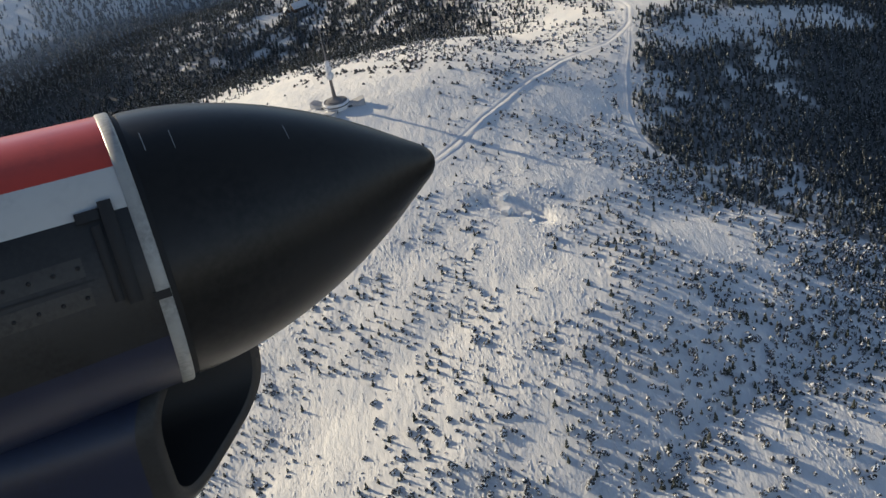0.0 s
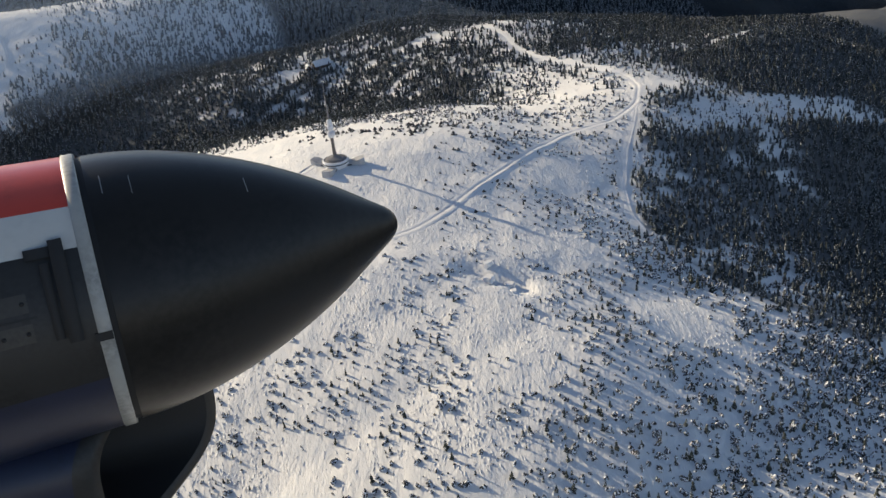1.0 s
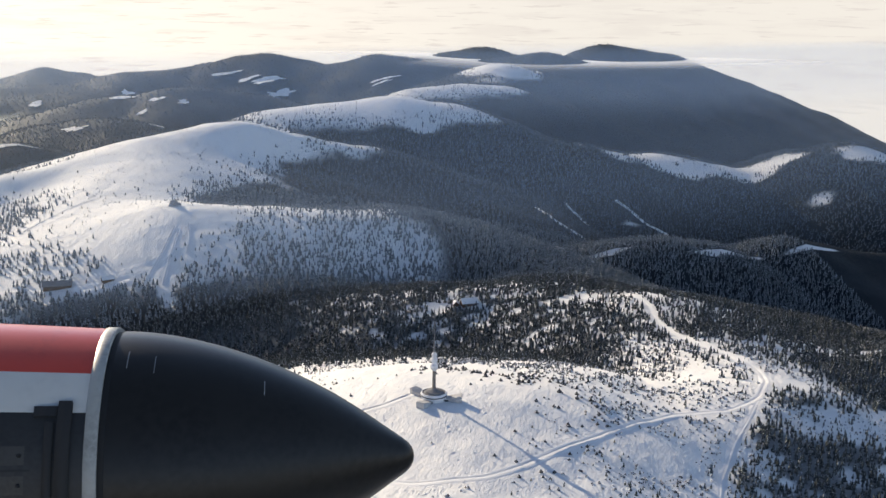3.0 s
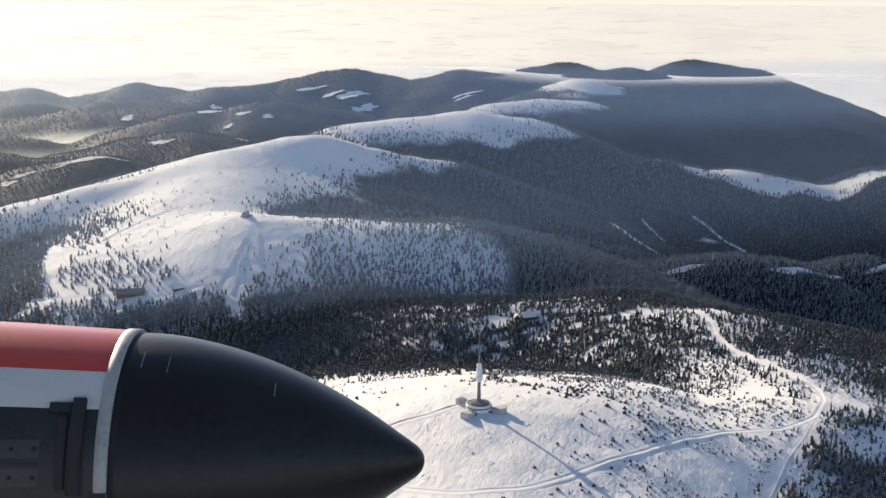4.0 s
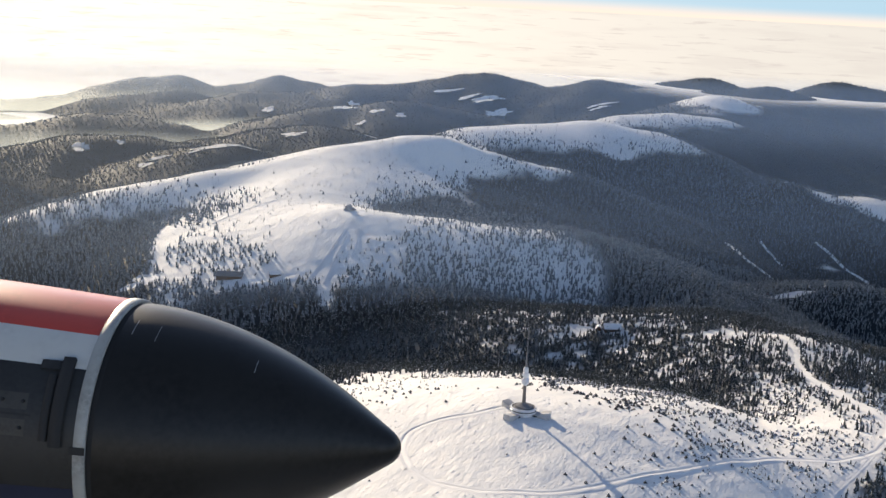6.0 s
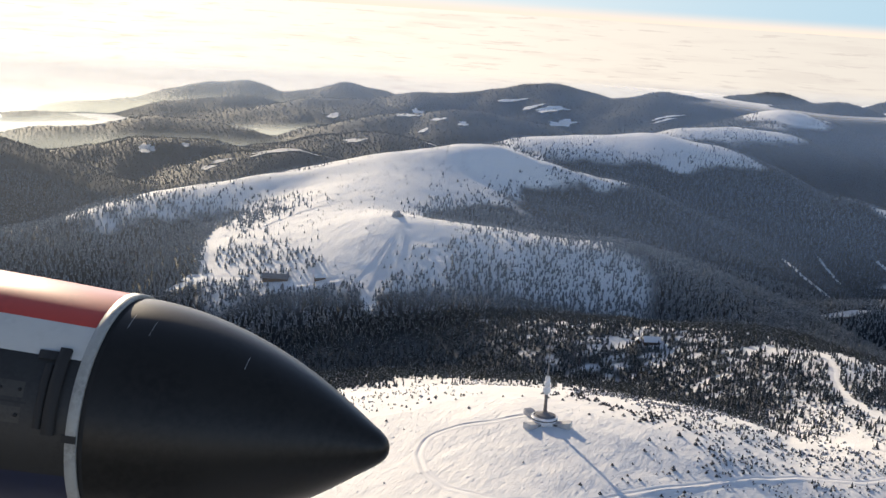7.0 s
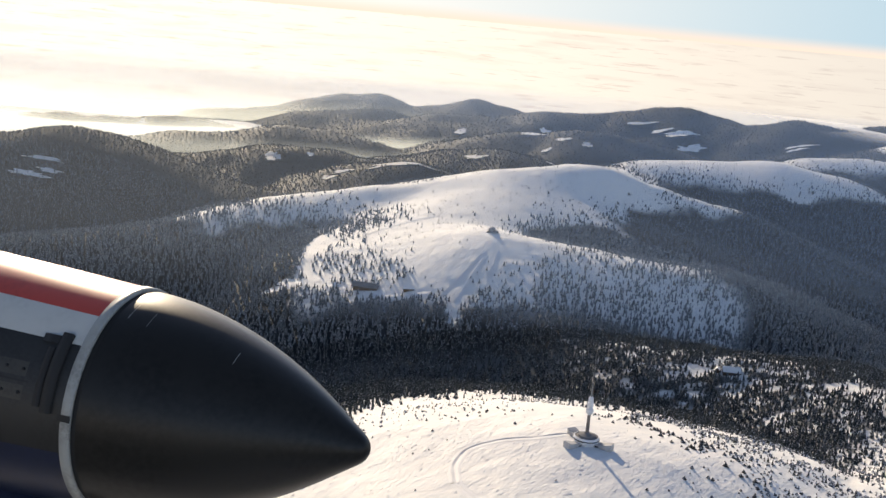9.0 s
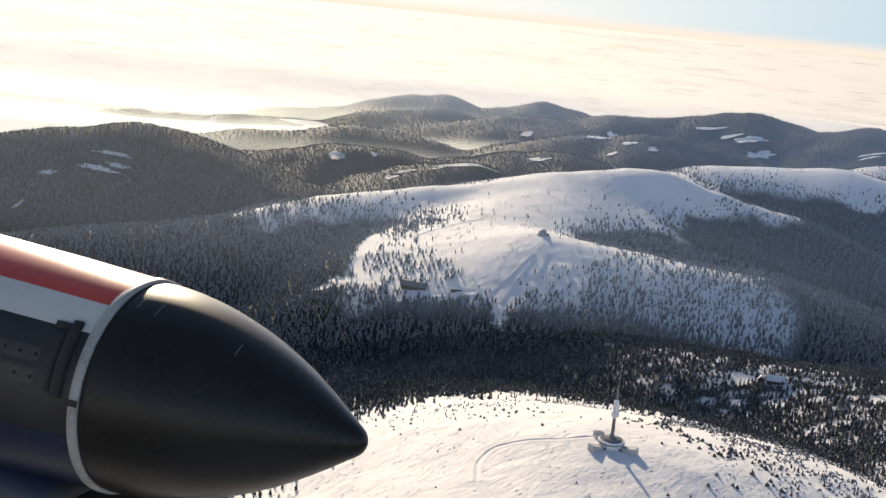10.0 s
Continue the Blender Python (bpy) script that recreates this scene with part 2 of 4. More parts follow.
def woodland(x, y, h, cut=True):
    """How thickly trees stand, 0 to 1: none on the bald tops, a ragged line of trees below them, closed forest on the slopes."""
    rough = 8 * wave(x, y, 70, 21) + 6 * wave(x, y, 24, 22)
    near = ramp(y, -60, -190) * ramp(x, 116, 80)
    back = ramp(y, 500, 640)
    line = 100 * ramp(y, 2760, 2950) + 70 * ramp(x, 1560, 1700) * ramp(y, 2300, 2500) - 43 - 36 * near - 7 * back + 16 * back * ramp(x, 30, 110) + 4 * ramp(y, 1000, 1100) + 16 * ramp(y, 90, 180) * ramp(x, 90, 190) * ramp(y, 520, 430) + 16 * ramp(x, 275, 315) * ramp(y, 200, 120) - 8 * ramp(y, 900, 1100) - 14 * back * ramp(x, 60, -60) * ramp(y, 900, 780) * ramp(x, -330, -230)
    dense = ramp(h + rough, line + 10 + 14 * back, line - 18 - 18 * back)
    # the closed forest beyond the side track
    edge = np.interp(y, [-300, -262, -212, -155, -131, -102, -70, -20], [101, 91, 82, 87, 108, 134, 170, 236])
    dense = np.maximum(dense, (0.97 - 0.55 * ramp(wave(x, 1.5 * y, 34, 44) + 0.6 * wave(x, y, 11, 45), 0.2, 0.8)) * ramp(x - edge + 0.2 * rough, -4, 8) * ramp(y, 0, -30) * ramp(y, -480, -380))
    strip = ramp(x, 205, 228) * ramp(x, 420, 380) * ramp(np.abs(y + 52 + 0.16 * (x - 220) + 0.6 * rough), 26, 12)
    dense = dense * (1 - 0.66 * strip)
    # natural openings in the belt of trees below the summit
    thin = 0.22 * wave(x, 1.9 * y, 26, 41) + 0.8 * wave(x, 1.8 * y, 9, 42) + 0.5 * wave(x, 1.5 * y, 4.5, 43)
    belt = ramp(h, -88, -62) * ramp(y, 520, 420) * ramp(y, 40, 110)
    dense = dense * (1 - 0.85 * belt * ramp(thin, 0.22, 0.65))
    patch = wave(x, 1.4 * y, 75, 46) + 0.7 * wave(x, 1.4 * y, 26, 47)
    dense = dense * (1 - 0.15 * ramp(patch, 0.15, 0.85) * ramp(y, 480, 620))
    # trees climbing the near flank of the crag's hill, right up to its crest
    flank = ramp(y + 0.25 * rough, 745 - 0.0009 * (x - 150) ** 2, 640) * ramp(x - 0.62 * (y - 585) + rough, -20, 45) * ramp(x, 420, 330) * ramp(y, 470, 540)
    dense = dense + (0.56 + 0.34 * ramp(y + 0.5 * rough, 680, 540) + 0.3 * ramp(x, 255, 330) - dense) * flank
    # closed forest below the long ridge, up to the track
    below = np.minimum(((x + 477) * 219 - (y - 801) * 192) / 291, ((x + 860) * 201 - (y - 600) * 383) / 432)
    dense = np.maximum(dense, 0.97 * ramp(x + 0.5 * rough, -205, -240) * ramp(below + rough, 22, 62) * ramp(y, 420, 560))
    for ox, oy, rx, ry in GROVES:
        dense = np.maximum(dense, 0.62 * ramp(((x - ox) / rx) ** 2 + ((y - oy) / ry) ** 2 + 0.7 * wave(x, y, 13, 35) + 0.4 * wave(x, y, 5, 36), 1.2, 0.5))
    tear = 0.75 * wave(x, y, 19, 30) + 0.5 * wave(x, y, 8, 31)
    torn = [(ox + rx * a, oy + ry * b, rx * c, ry * c) for ox, oy, rx, ry in FAR_CLEARINGS for a, b, c in ((-0.55, 0.5, 0.5), (0.1, -0.35, 0.55), (0.65, 0.3, 0.4))]
    for group in (GLADES, SNOWFIELDS, torn) if cut else (GLADES, SNOWFIELDS):
        for ox, oy, rx, ry in group:
            big = max(1.0, 0.03 * min(rx, ry))
            d = ((x - ox) / rx) ** 2 + ((y - oy) / ry) ** 2 + tear + 0.7 * wave(x, y, 0.9 * min(rx, ry), 32) + 0.7 * wave(x, 1.6 * y, 0.45 * min(rx, ry) + 6, 33)
            dense = dense * ramp(d, 0.55, 1.15)
    return dense


# groves on the open slope below the crag
GROVES = [(-189, 707, 22, 26), (-160, 700, 26, 30), (-130, 660, 20, 20), (-112, 628, 18, 12), (-205, 775, 9, 40), (312, 150, 30, 75), (304, 55, 18, 40), (345, 215, 22, 40), (262, 78, 12, 34), (292, 105, 12, 36), (240, 22, 12, 10)]
# open ground (x, y, half widths): round the inn, by the far road and the ski runs
GLADES = [
    (172, 362, 14, 7), (275, 296, 16, 8), (255, 385, 10, 4), (335, 250, 7, 18), (-52, 550, 7, 40),
    (-45, 600, 26, 34), (-120, 590, 50, 9), (-205, 650, 46, 9), (-40, 670, 40, 30), (-215, 770, 14, 70), (30, 610, 9, 50), (470, 80, 60, 6),
]
SNOWFIELDS = [
    (1180, 1470, 90, 45), (1260, 1420, 100, 55), (1400, 1420, 120, 40), (1520, 1420, 60, 25), (1690, 1330, 60, 40), (1740, 1290, 50, 30), (560, 735, 50, 5),
    (645, 797, 50, 6), (825, 767, 55, 7), (1005, 768, 40, 6), (1448, 1212, 14, 22), (955, 1178, 22, 16), (1384, 1145, 14, 20), (666, 1530, 30, 26), (1085, 1560, 80, 30),
]
FAR_CLEARINGS = [
    (113, 3646, 25, 36), (85, 2364, 29, 20), (-447, 2307, 23, 36), (-352, 2348, 9, 18), (-115, 2072, 84, 18), (-283, 2068, 22, 14), (-252, 2092, 26, 12),
    (313, 3033, 50, 20), (447, 3739, 22, 26), (402, 2938, 27, 16), (471, 2883, 16, 24), (342, 2863, 18, 16), (304, 2438, 27, 11),
    (812, 3714, 56, 18), (874, 3623, 49, 16), (936, 3573, 65, 30), (954, 3466, 53, 38), (1319, 3354, 59, 10), (1298, 3327, 42, 9),
    (-842, 1683, 49, 8), (-852, 1616, 42, 14), (-818, 1640, 27, 11), (-942, 1582, 18, 14), (-946, 1449, 5, 22), (-1102, 3664, 22, 46),
]


# ---- building helpers ----
def part(name, bm, mat, parent=None, label="", smooth=False):
    """Links a bmesh as one mesh object, under a thing if one is given."""
    bmesh.ops.recalc_face_normals(bm, faces=bm.faces[:])
    mesh = bpy.data.meshes.new(name)
    bm.to_mesh(mesh)
    bm.free()
    mesh.materials.append(mat)
    if smooth:
        mesh.polygons.foreach_set("use_smooth", [True] * len(mesh.polygons))
    ob = new(name, mesh)
    if parent:
        ob.parent = parent
    if label:
        tagged(ob, label)
    return ob


def sheet(name, points, faces, mat, smooth=True):
    """A mesh from arrays: points (n, 3), faces (m, 3 or 4)."""
    mesh = bpy.data.meshes.new(name)
    n, k = faces.shape
    mesh.vertices.add(len(points))
    mesh.vertices.foreach_set("co", np.ascontiguousarray(points, np.float32).ravel())
    mesh.loops.add(n * k)
    mesh.loops.foreach_set("vertex_index", np.ascontiguousarray(faces, np.int32).ravel())
    mesh.polygons.add(n)
    mesh.polygons.foreach_set("loop_start", np.arange(0, n * k, k, dtype=np.int32))
    mesh.polygons.foreach_set("use_smooth", np.full(n, smooth))
    mesh.update(calc_edges=True)
    mesh.materials.append(mat)
    return new(name, mesh)


def box(bm, x0, y0, z0, x1, y1, z1, bevel=0.0):
    made = bmesh.ops.create_cube(bm, size=1.0, matrix=Matrix.Translation(((x0 + x1) / 2, (y0 + y1) / 2, (z0 + z1) / 2)) @ Matrix.Diagonal((x1 - x0, y1 - y0, z1 - z0, 1)))
    if bevel:
        edges = list({e for v in made["verts"] for e in v.link_edges})
        bmesh.ops.bevel(bm, geom=edges, offset=bevel, segments=2, affect="EDGES")


def lathe(bm, profile, sides=48, start=0.0, end=2 * math.pi):
    """Turns (radius, z) round the z axis."""
    whole = end - start > 6.28
    rings = []
    for r, z in profile:
        count = sides if whole else sides + 1
        rings.append([bm.verts.new((r * math.cos(start + (end - start) * i / sides), r * math.sin(start + (end - start) * i / sides), z)) for i in range(count)])
    for a, b in zip(rings, rings[1:]):
        for i in range(sides):
            j = (i + 1) % len(a)
            bm.faces.new((a[i], a[j], b[j], b[i]))
    return rings


def ground(x, y):
    return float(height(np.array([x]), np.array([y]))[0])


# ---- the land ----
def steps(fine0, fine1, step, low, high, growth, most):
    out = list(np.arange(fine0, fine1 + step / 2, step))
    d = step
    while out[-1] < high:
        d = min(d * growth, most)
        out.append(out[-1] + d)
    d = step
    while out[0] > low:
        d = min(d * growth, most)
        out.insert(0, out[0] - d)
    return np.array(out)


def build_land():
    xs = steps(-300, 420, 3.5, -5200, 5200, 1.05, 32)
    ys = steps(-420, 860, 3.5, -2500, 5400, 1.04, 25)
    gx, gy = np.meshgrid(xs, ys)
    h = height(gx, gy)
    nx, ny = len(xs), len(ys)
    idx = np.arange(nx * ny).reshape(ny, nx)
    faces = np.stack([idx[:-1, :-1], idx[:-1, 1:], idx[1:, 1:], idx[1:, :-1]], -1).reshape(-1, 4)
    ob = sheet("ground", np.stack([gx, gy, h], -1).reshape(-1, 3), faces, land_snow)
    wood = woodland(gx, gy, h, False)
    for _ in range(1):
        wood[1:-1, 1:-1] = (2 * wood[1:-1, 1:-1] + wood[:-2, 1:-1] + wood[2:, 1:-1] + wood[1:-1, :-2] + wood[1:-1, 2:]) / 6
    open_slope = ramp(gx, -270, -200) * ramp(gx, 340, 240) * ramp(gy, 470, 610) * ramp(gy, 790, 730)
    wood = wood * (0.80 + 0.20 * ramp(gy, 430, 560)) * (1 - 0.30 * open_slope)
    a = ob.data.attributes.new("wood", "FLOAT", "POINT")
    a.data.foreach_set("value", wood.astype(np.float32).ravel())
    tagged(ob, "wind-packed snow on bald mountain tops above dark wooded slopes", "ground", kind="structure")
    return ob


land = build_land()


# ---- the trees ----
def spruce_shape(tiers, sides, seed):
    """A ragged little spruce of height 1: points and triangles."""
    rng = np.random.RandomState(seed)
    pts, tris = [], []
    for i in range(tiers):
        low, high = 0.06 + 0.80 * i / tiers, min(1.0, 0.06 + 0.80 * (i + 1.55) / tiers)
        if i == tiers - 1:
            high = 1.0
        r = 0.25 * (1 - 0.75 * i / tiers)
        base = len(pts)
        for k in range(sides):
            a = 2 * math.pi * (k + 0.5 * (i % 2)) / sides
            rr = r * (1.15 if k % 2 else 0.72) * rng.uniform(0.85, 1.15)
            pts.append((rr * math.cos(a), rr * math.sin(a), low + rng.uniform(-0.03, 0.03)))
        pts.append((0, 0, high))
        tris += [(base + k, base + (k + 1) % sides, base + sides) for k in range(sides)]
    return np.array(pts), np.array(tris)


def plant(name, places, tall, shapes, mat, seed, girth=1.0):
    """Many trees as one mesh."""
    rng = np.random.RandomState(seed)
    all_p, all_f, at = [], [], 0
    pick = rng.randint(0, len(shapes), len(places))
    for s, (pts, tris) in enumerate(shapes):
        who = np.flatnonzero(pick == s)
        n = len(who)
        if not n:
            continue
        a, wide = rng.uniform(0, 6.283, n), girth * rng.uniform(0.8, 1.35, n) * tall[who]
        lean = rng.normal(0, 0.05, (n, 2))
        c, q = np.cos(a)[:, None], np.sin(a)[:, None]
        px = (pts[None, :, 0] * c - pts[None, :, 1] * q) * wide[:, None]
        py = (pts[None, :, 0] * q + pts[None, :, 1] * c) * wide[:, None]
        pz = pts[None, :, 2] * tall[who][:, None]
        px, py = px + lean[:, :1] * pz, py + lean[:, 1:] * pz
        p = np.stack([px, py, pz], -1) + places[who][:, None, :]
        f = tris[None] + (np.arange(n) * len(pts))[:, None, None] + at
        all_p.append(p.reshape(-1, 3))
        all_f.append(f.reshape(-1, 3))
        at += n * len(pts)
    return sheet(name, np.concatenate(all_p), np.concatenate(all_f), mat, smooth=False)


def scatter(x0, x1, y0, y1, cell, seed):
    rng = np.random.RandomState(seed)
    gx, gy = np.meshgrid(np.arange(x0, x1, cell), np.arange(y0, y1, cell))
    x, y = gx.ravel() + rng.uniform(0, cell, gx.size), gy.ravel() + rng.uniform(0, cell, gx.size)
    h = height(x, y)
    return x, y, h, rng.uniform(0, 1, x.size)


near_shapes = [spruce_shape(3, 6, s) for s in (1, 2, 3, 4)]
far_shapes = [spruce_shape(2, 5, s) for s in (5, 6, 7)]
woods_shapes = [spruce_shape(1, 5, s) for s in (8, 9)]


def bush_shape(seed):
    """A low, wind-cut clump of dwarf spruce, broader than high."""
    rng = np.random.RandomState(seed)
    pts, tris = [], []
    for i in range(2):
        ox, oy, r, top = rng.uniform(-0.35, 0.35), rng.uniform(-0.35, 0.35), rng.uniform(0.30, 0.5), rng.uniform(0.5, 1.0)
        base = len(pts)
        for z, k in ((-0.1, 0.9), (0.35 * top, 1.0)):
            for j in range(6):
                a = 1.047 * (j + 0.5 * (z > 0))
                rr = r * k * rng.uniform(0.7, 1.2)
                pts.append((ox + rr * math.cos(a), oy + rr * math.sin(a), z + rng.uniform(-0.06, 0.06)))
        pts.append((ox + rng.uniform(-0.1, 0.1), oy + rng.uniform(-0.1, 0.1), top))
        for j in range(6):
            k = (j + 1) % 6
            tris += [(base + j, base + k, base + 6 + j), (base + k, base + 6 + k, base + 6 + j), (base + 6 + j, base + 6 + k, base + 12)]
    return np.array(pts), np.array(tris)


bush_shapes = [bush_shape(s) for s in (41, 42, 43, 44, 45)]


def off_road(x, y, roads, clear):
    keep = np.ones(x.shape, bool)
    for line in roads:
        for (ax, ay), (bx, by) in zip(line, line[1:]):
            dx, dy = bx - ax, by - ay
            s = np.clip(((x - ax) * dx + (y - ay) * dy) / (dx * dx + dy * dy), 0, 1)
            keep &= (x - ax - s * dx) ** 2 + (y - ay - s * dy) ** 2 > clear * clear
    return keep


def forest(name, label, x0, x1, y0, y1, cell, tall, shapes, mat, seed, most=0.92, girth=1.0):
    x, y, h, r = scatter(x0, x1, y0, y1, cell, seed)
    w = woodland(x, y, h)
    keep = (r < w ** 1.25 * most) & (w > 0.02) & off_road(x, y, ROADS, 4.0)
    rng = np.random.RandomState(seed + 50)
    size = tall * (0.72 + 0.3 * w[keep]) * rng.uniform(0.6, 1.3, keep.sum())
    ob = plant(name, np.stack([x, y, h - 0.15], -1)[keep], size, shapes, mat, seed + 90, girth)
    return tagged(ob, label, "trees", kind="stuff")


SUMMIT_ROAD = [(-79, -51), (-70, -73), (-49, -91), (-16, -96), (11, -88), (42, -74), (95, -50), (157, -29), (197, -31), (228, -20), (255, 4), (270, 30), (277, 60),
               (277, 99), (280, 146), (291, 186), (310, 225), (317, 262), (300, 277), (270, 277)]
SIDE_TRACK = [(228, -20), (200, -44), (167, -70), (132, -102), (108, -131), (98, -152)]
LOOP_TRACK = [(-6, 13), (-27, 6), (-50, 9), (-70, 0), (-79, -22), (-79, -51)]
LODGE_ROAD = [(-250, 672), (-210, 640), (-178, 622), (-153, 602), (-128, 586), (-104, 584), (-79, 585)]
RIDGE_TRACK = [(-203, 632), (-226, 698), (-225, 786), (-211, 856), (-178, 937), (-133, 932), (-82, 913)]
RIDGE_PATH = [(-160, 815), (-123, 848), (-61, 896)]
SKI_RUNS = [[(-12, 674), (-40, 615), (-68, 567)], [(-10, 664), (-34, 602), (-50, 558)], [(4, 679), (-2, 643), (-13, 612)]]
ROADS = [SUMMIT_ROAD, SIDE_TRACK, LOOP_TRACK, LODGE_ROAD, RIDGE_TRACK]


def drape(name, line, wide, bank, label, lift=0.5):
    """A packed snow track with low ploughed banks, laid over the land."""
    pts = []
    for (ax, ay), (bx, by) in zip(line, line[1:]):
        n = max(2, int(math.hypot(bx - ax, by - ay) / 3))
        pts += [(ax + (bx - ax) * i / n, ay + (by - ay) * i / n) for i in range(n)]
    p = np.array(pts + [line[-1]], float)
    for _ in range(6):
        p[1:-1] = 0.25 * p[:-2] + 0.5 * p[1:-1] + 0.25 * p[2:]
    way = np.gradient(p, axis=0)
    side = np.stack([-way[:, 1], way[:, 0]], 1) / np.linalg.norm(way, axis=1)[:, None]
    cross = [(-6.5, -0.4), (-3.6, 0.0), (-1.5, 0.5 + bank), (-0.9, 0.4), (0, 0.45), (0.9, 0.4), (1.5, 0.5 + bank), (3.6, 0.0), (6.5, -0.4)]
    mid = height(p[:, 0], p[:, 1])
    rows = []
    for off, up in cross:
        q = p + side * off * wide / 2
        wobble = 0.25 * bank * wave(q[:, 0], q[:, 1], 5, 61) if up > 0.5 else 0
        here = height(q[:, 0], q[:, 1])
        base = here if up <= 0 else 0.35 * mid + 0.65 * here
        rows.append(np.stack([q[:, 0], q[:, 1], base + up * lift + wobble], 1))
    grid = np.stack(rows, 1)
    n, k = grid.shape[:2]
    idx = np.arange(n * k).reshape(n, k)
    faces = np.stack([idx[:-1, :-1], idx[1:, :-1], idx[1:, 1:], idx[:-1, 1:]], -1).reshape(-1, 4)[:, ::-1]
    return tagged(sheet(name, grid.reshape(-1, 3), faces, road_snow), label, "road", kind="structure")


drape("road", SUMMIT_ROAD, 1.9, 0.4, "ploughed road of packed snow with banked edges")
drape("track", SIDE_TRACK, 0.9, 0.2, "narrow snow track along the forest edge", 0.25)
drape("track", LOOP_TRACK, 1.9, 0.7, "narrow snow track circling below the tower", 0.55)
drape("road", LODGE_ROAD, 5.0, 0.6, "snowy road in front of the lodge")
drape("road", RIDGE_TRACK, 6.0, 0.3, "snow track climbing to the bald ridge", 0.25)
drape("track", RIDGE_PATH, 1.8, 0.8, "snow path slanting up the bald slope", 0.6)
for line in SKI_RUNS:
    drape("ski_track", line, 1.2, 0.7, "straight ski track down the snow slope", 0.5)


def clearing(x, y, rx, ry, seed):
    """An open snowy bench on a wooded hillside, with a ragged edge."""
    rng = random.Random(seed)
    turn, sides = rng.uniform(-0.35, 0.35), 40
    lobes = [(k, rng.uniform(0.05, 0.20), rng.uniform(0, 6.28)) for k in (2, 3, 5, 8)]
    rows = []
    for share in (0.02, 0.4, 0.75, 0.93, 1.0, 1.03):
        a = np.linspace(0, 2 * math.pi, sides, endpoint=False)
        r = share * (0.85 + sum(m * np.sin(k * a + p) for k, m, p in lobes))
        u, v = rx * r * np.cos(a), ry * r * np.sin(a)
        px, py = x + u, y + v + turn * u * ry / rx
        h = height(px, py)
        z = np.maximum(height(px, 0 * py + y) + 0.8 + 0.12 * (py - y), h + 1.4) if share < 1.01 else h - 6
        rows.append(np.stack([px, py, z], 1))
    p = np.concatenate(rows)
    idx = np.arange(len(p)).reshape(-1, sides)
    faces = np.stack([idx[:-1], np.roll(idx[:-1], -1, 1), np.roll(idx[1:], -1, 1), idx[1:]], -1).reshape(-1, 4)[:, ::-1]
    ob = sheet("snow_clearing", p, faces, land_snow)
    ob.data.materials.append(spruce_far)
    ob.data.polygons.foreach_set("material_index", np.repeat([0, 0, 0, 0, 1], sides).astype(np.int32))
    tagged(ob, "open snowy clearing on a dark wooded hill", "clearing", kind="structure")


for n, spot in enumerate(FAR_CLEARINGS):
    clearing(*spot, 300 + n)

for line, wide in (([(728, 1156), (724, 1073), (741, 1011)], 2.2), ([(846, 1253), (846, 1213), (850, 1172)], 2.0), ([(968, 1262), (979, 1234), (984, 1179), (1012, 1144)], 2.6)):
    drape("track", line, wide, 0.3, "snowy ski run cut through the valley forest", 2.6)

forest("near_forest", "dark snow-dusted spruce forest on the summit's flanks", -330, 640, -420, 120, 3.5, 5.0, near_shapes, spruce_dark, 11)
forest("saddle_forest", "dark spruce belt with snowy gaps behind the summit", -330, 640, 120, 500, 3.6, 5.2, far_shapes, spruce_dark, 16)
forest("valley_forest", "dark spruce forest on the shaded valley slopes", -900, 1000, 500, 1000, 4.7, 7.0, far_shapes, spruce_rimed_hazy, 12, girth=0.95)
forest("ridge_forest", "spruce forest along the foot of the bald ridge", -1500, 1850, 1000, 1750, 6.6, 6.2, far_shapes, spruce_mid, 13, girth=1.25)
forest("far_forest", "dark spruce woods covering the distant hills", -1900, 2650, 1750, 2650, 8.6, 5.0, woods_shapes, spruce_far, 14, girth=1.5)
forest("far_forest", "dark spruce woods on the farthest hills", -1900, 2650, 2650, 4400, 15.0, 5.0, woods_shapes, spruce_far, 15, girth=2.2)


def build_spruce(seed, mat):
    """One free-standing small spruce, its foot at the origin."""
    rng = random.Random(seed)
    tree = new("spruce")
    bm = bmesh.new()
    bmesh.ops.create_cone(bm, segments=6, radius1=0.07, radius2=0.03, depth=0.5, matrix=Matrix.Translation((0, 0, 0.15)))
    part("trunk", bm, bark, tree)
    bm = bmesh.new()
    for i in range(5):
        z, r = 0.10 + 0.17 * i, 0.30 * (1 - 0.17 * i)
        top = bm.verts.new((rng.uniform(-0.02, 0.02), rng.uniform(-0.02, 0.02), z + 0.30))
        ring = [bm.verts.new((r * rng.uniform(0.6, 1.25) * math.cos(a), r * rng.uniform(0.6, 1.25) * math.sin(a), z + rng.uniform(-0.05, 0.05)))
                for a in (2 * math.pi * (k + 0.4 * i) / 9 for k in range(9))]
        for k in range(9):
            bm.faces.new((ring[k], ring[(k + 1) % 9], top))
    part("crown", bm, mat, tree)
    return tree


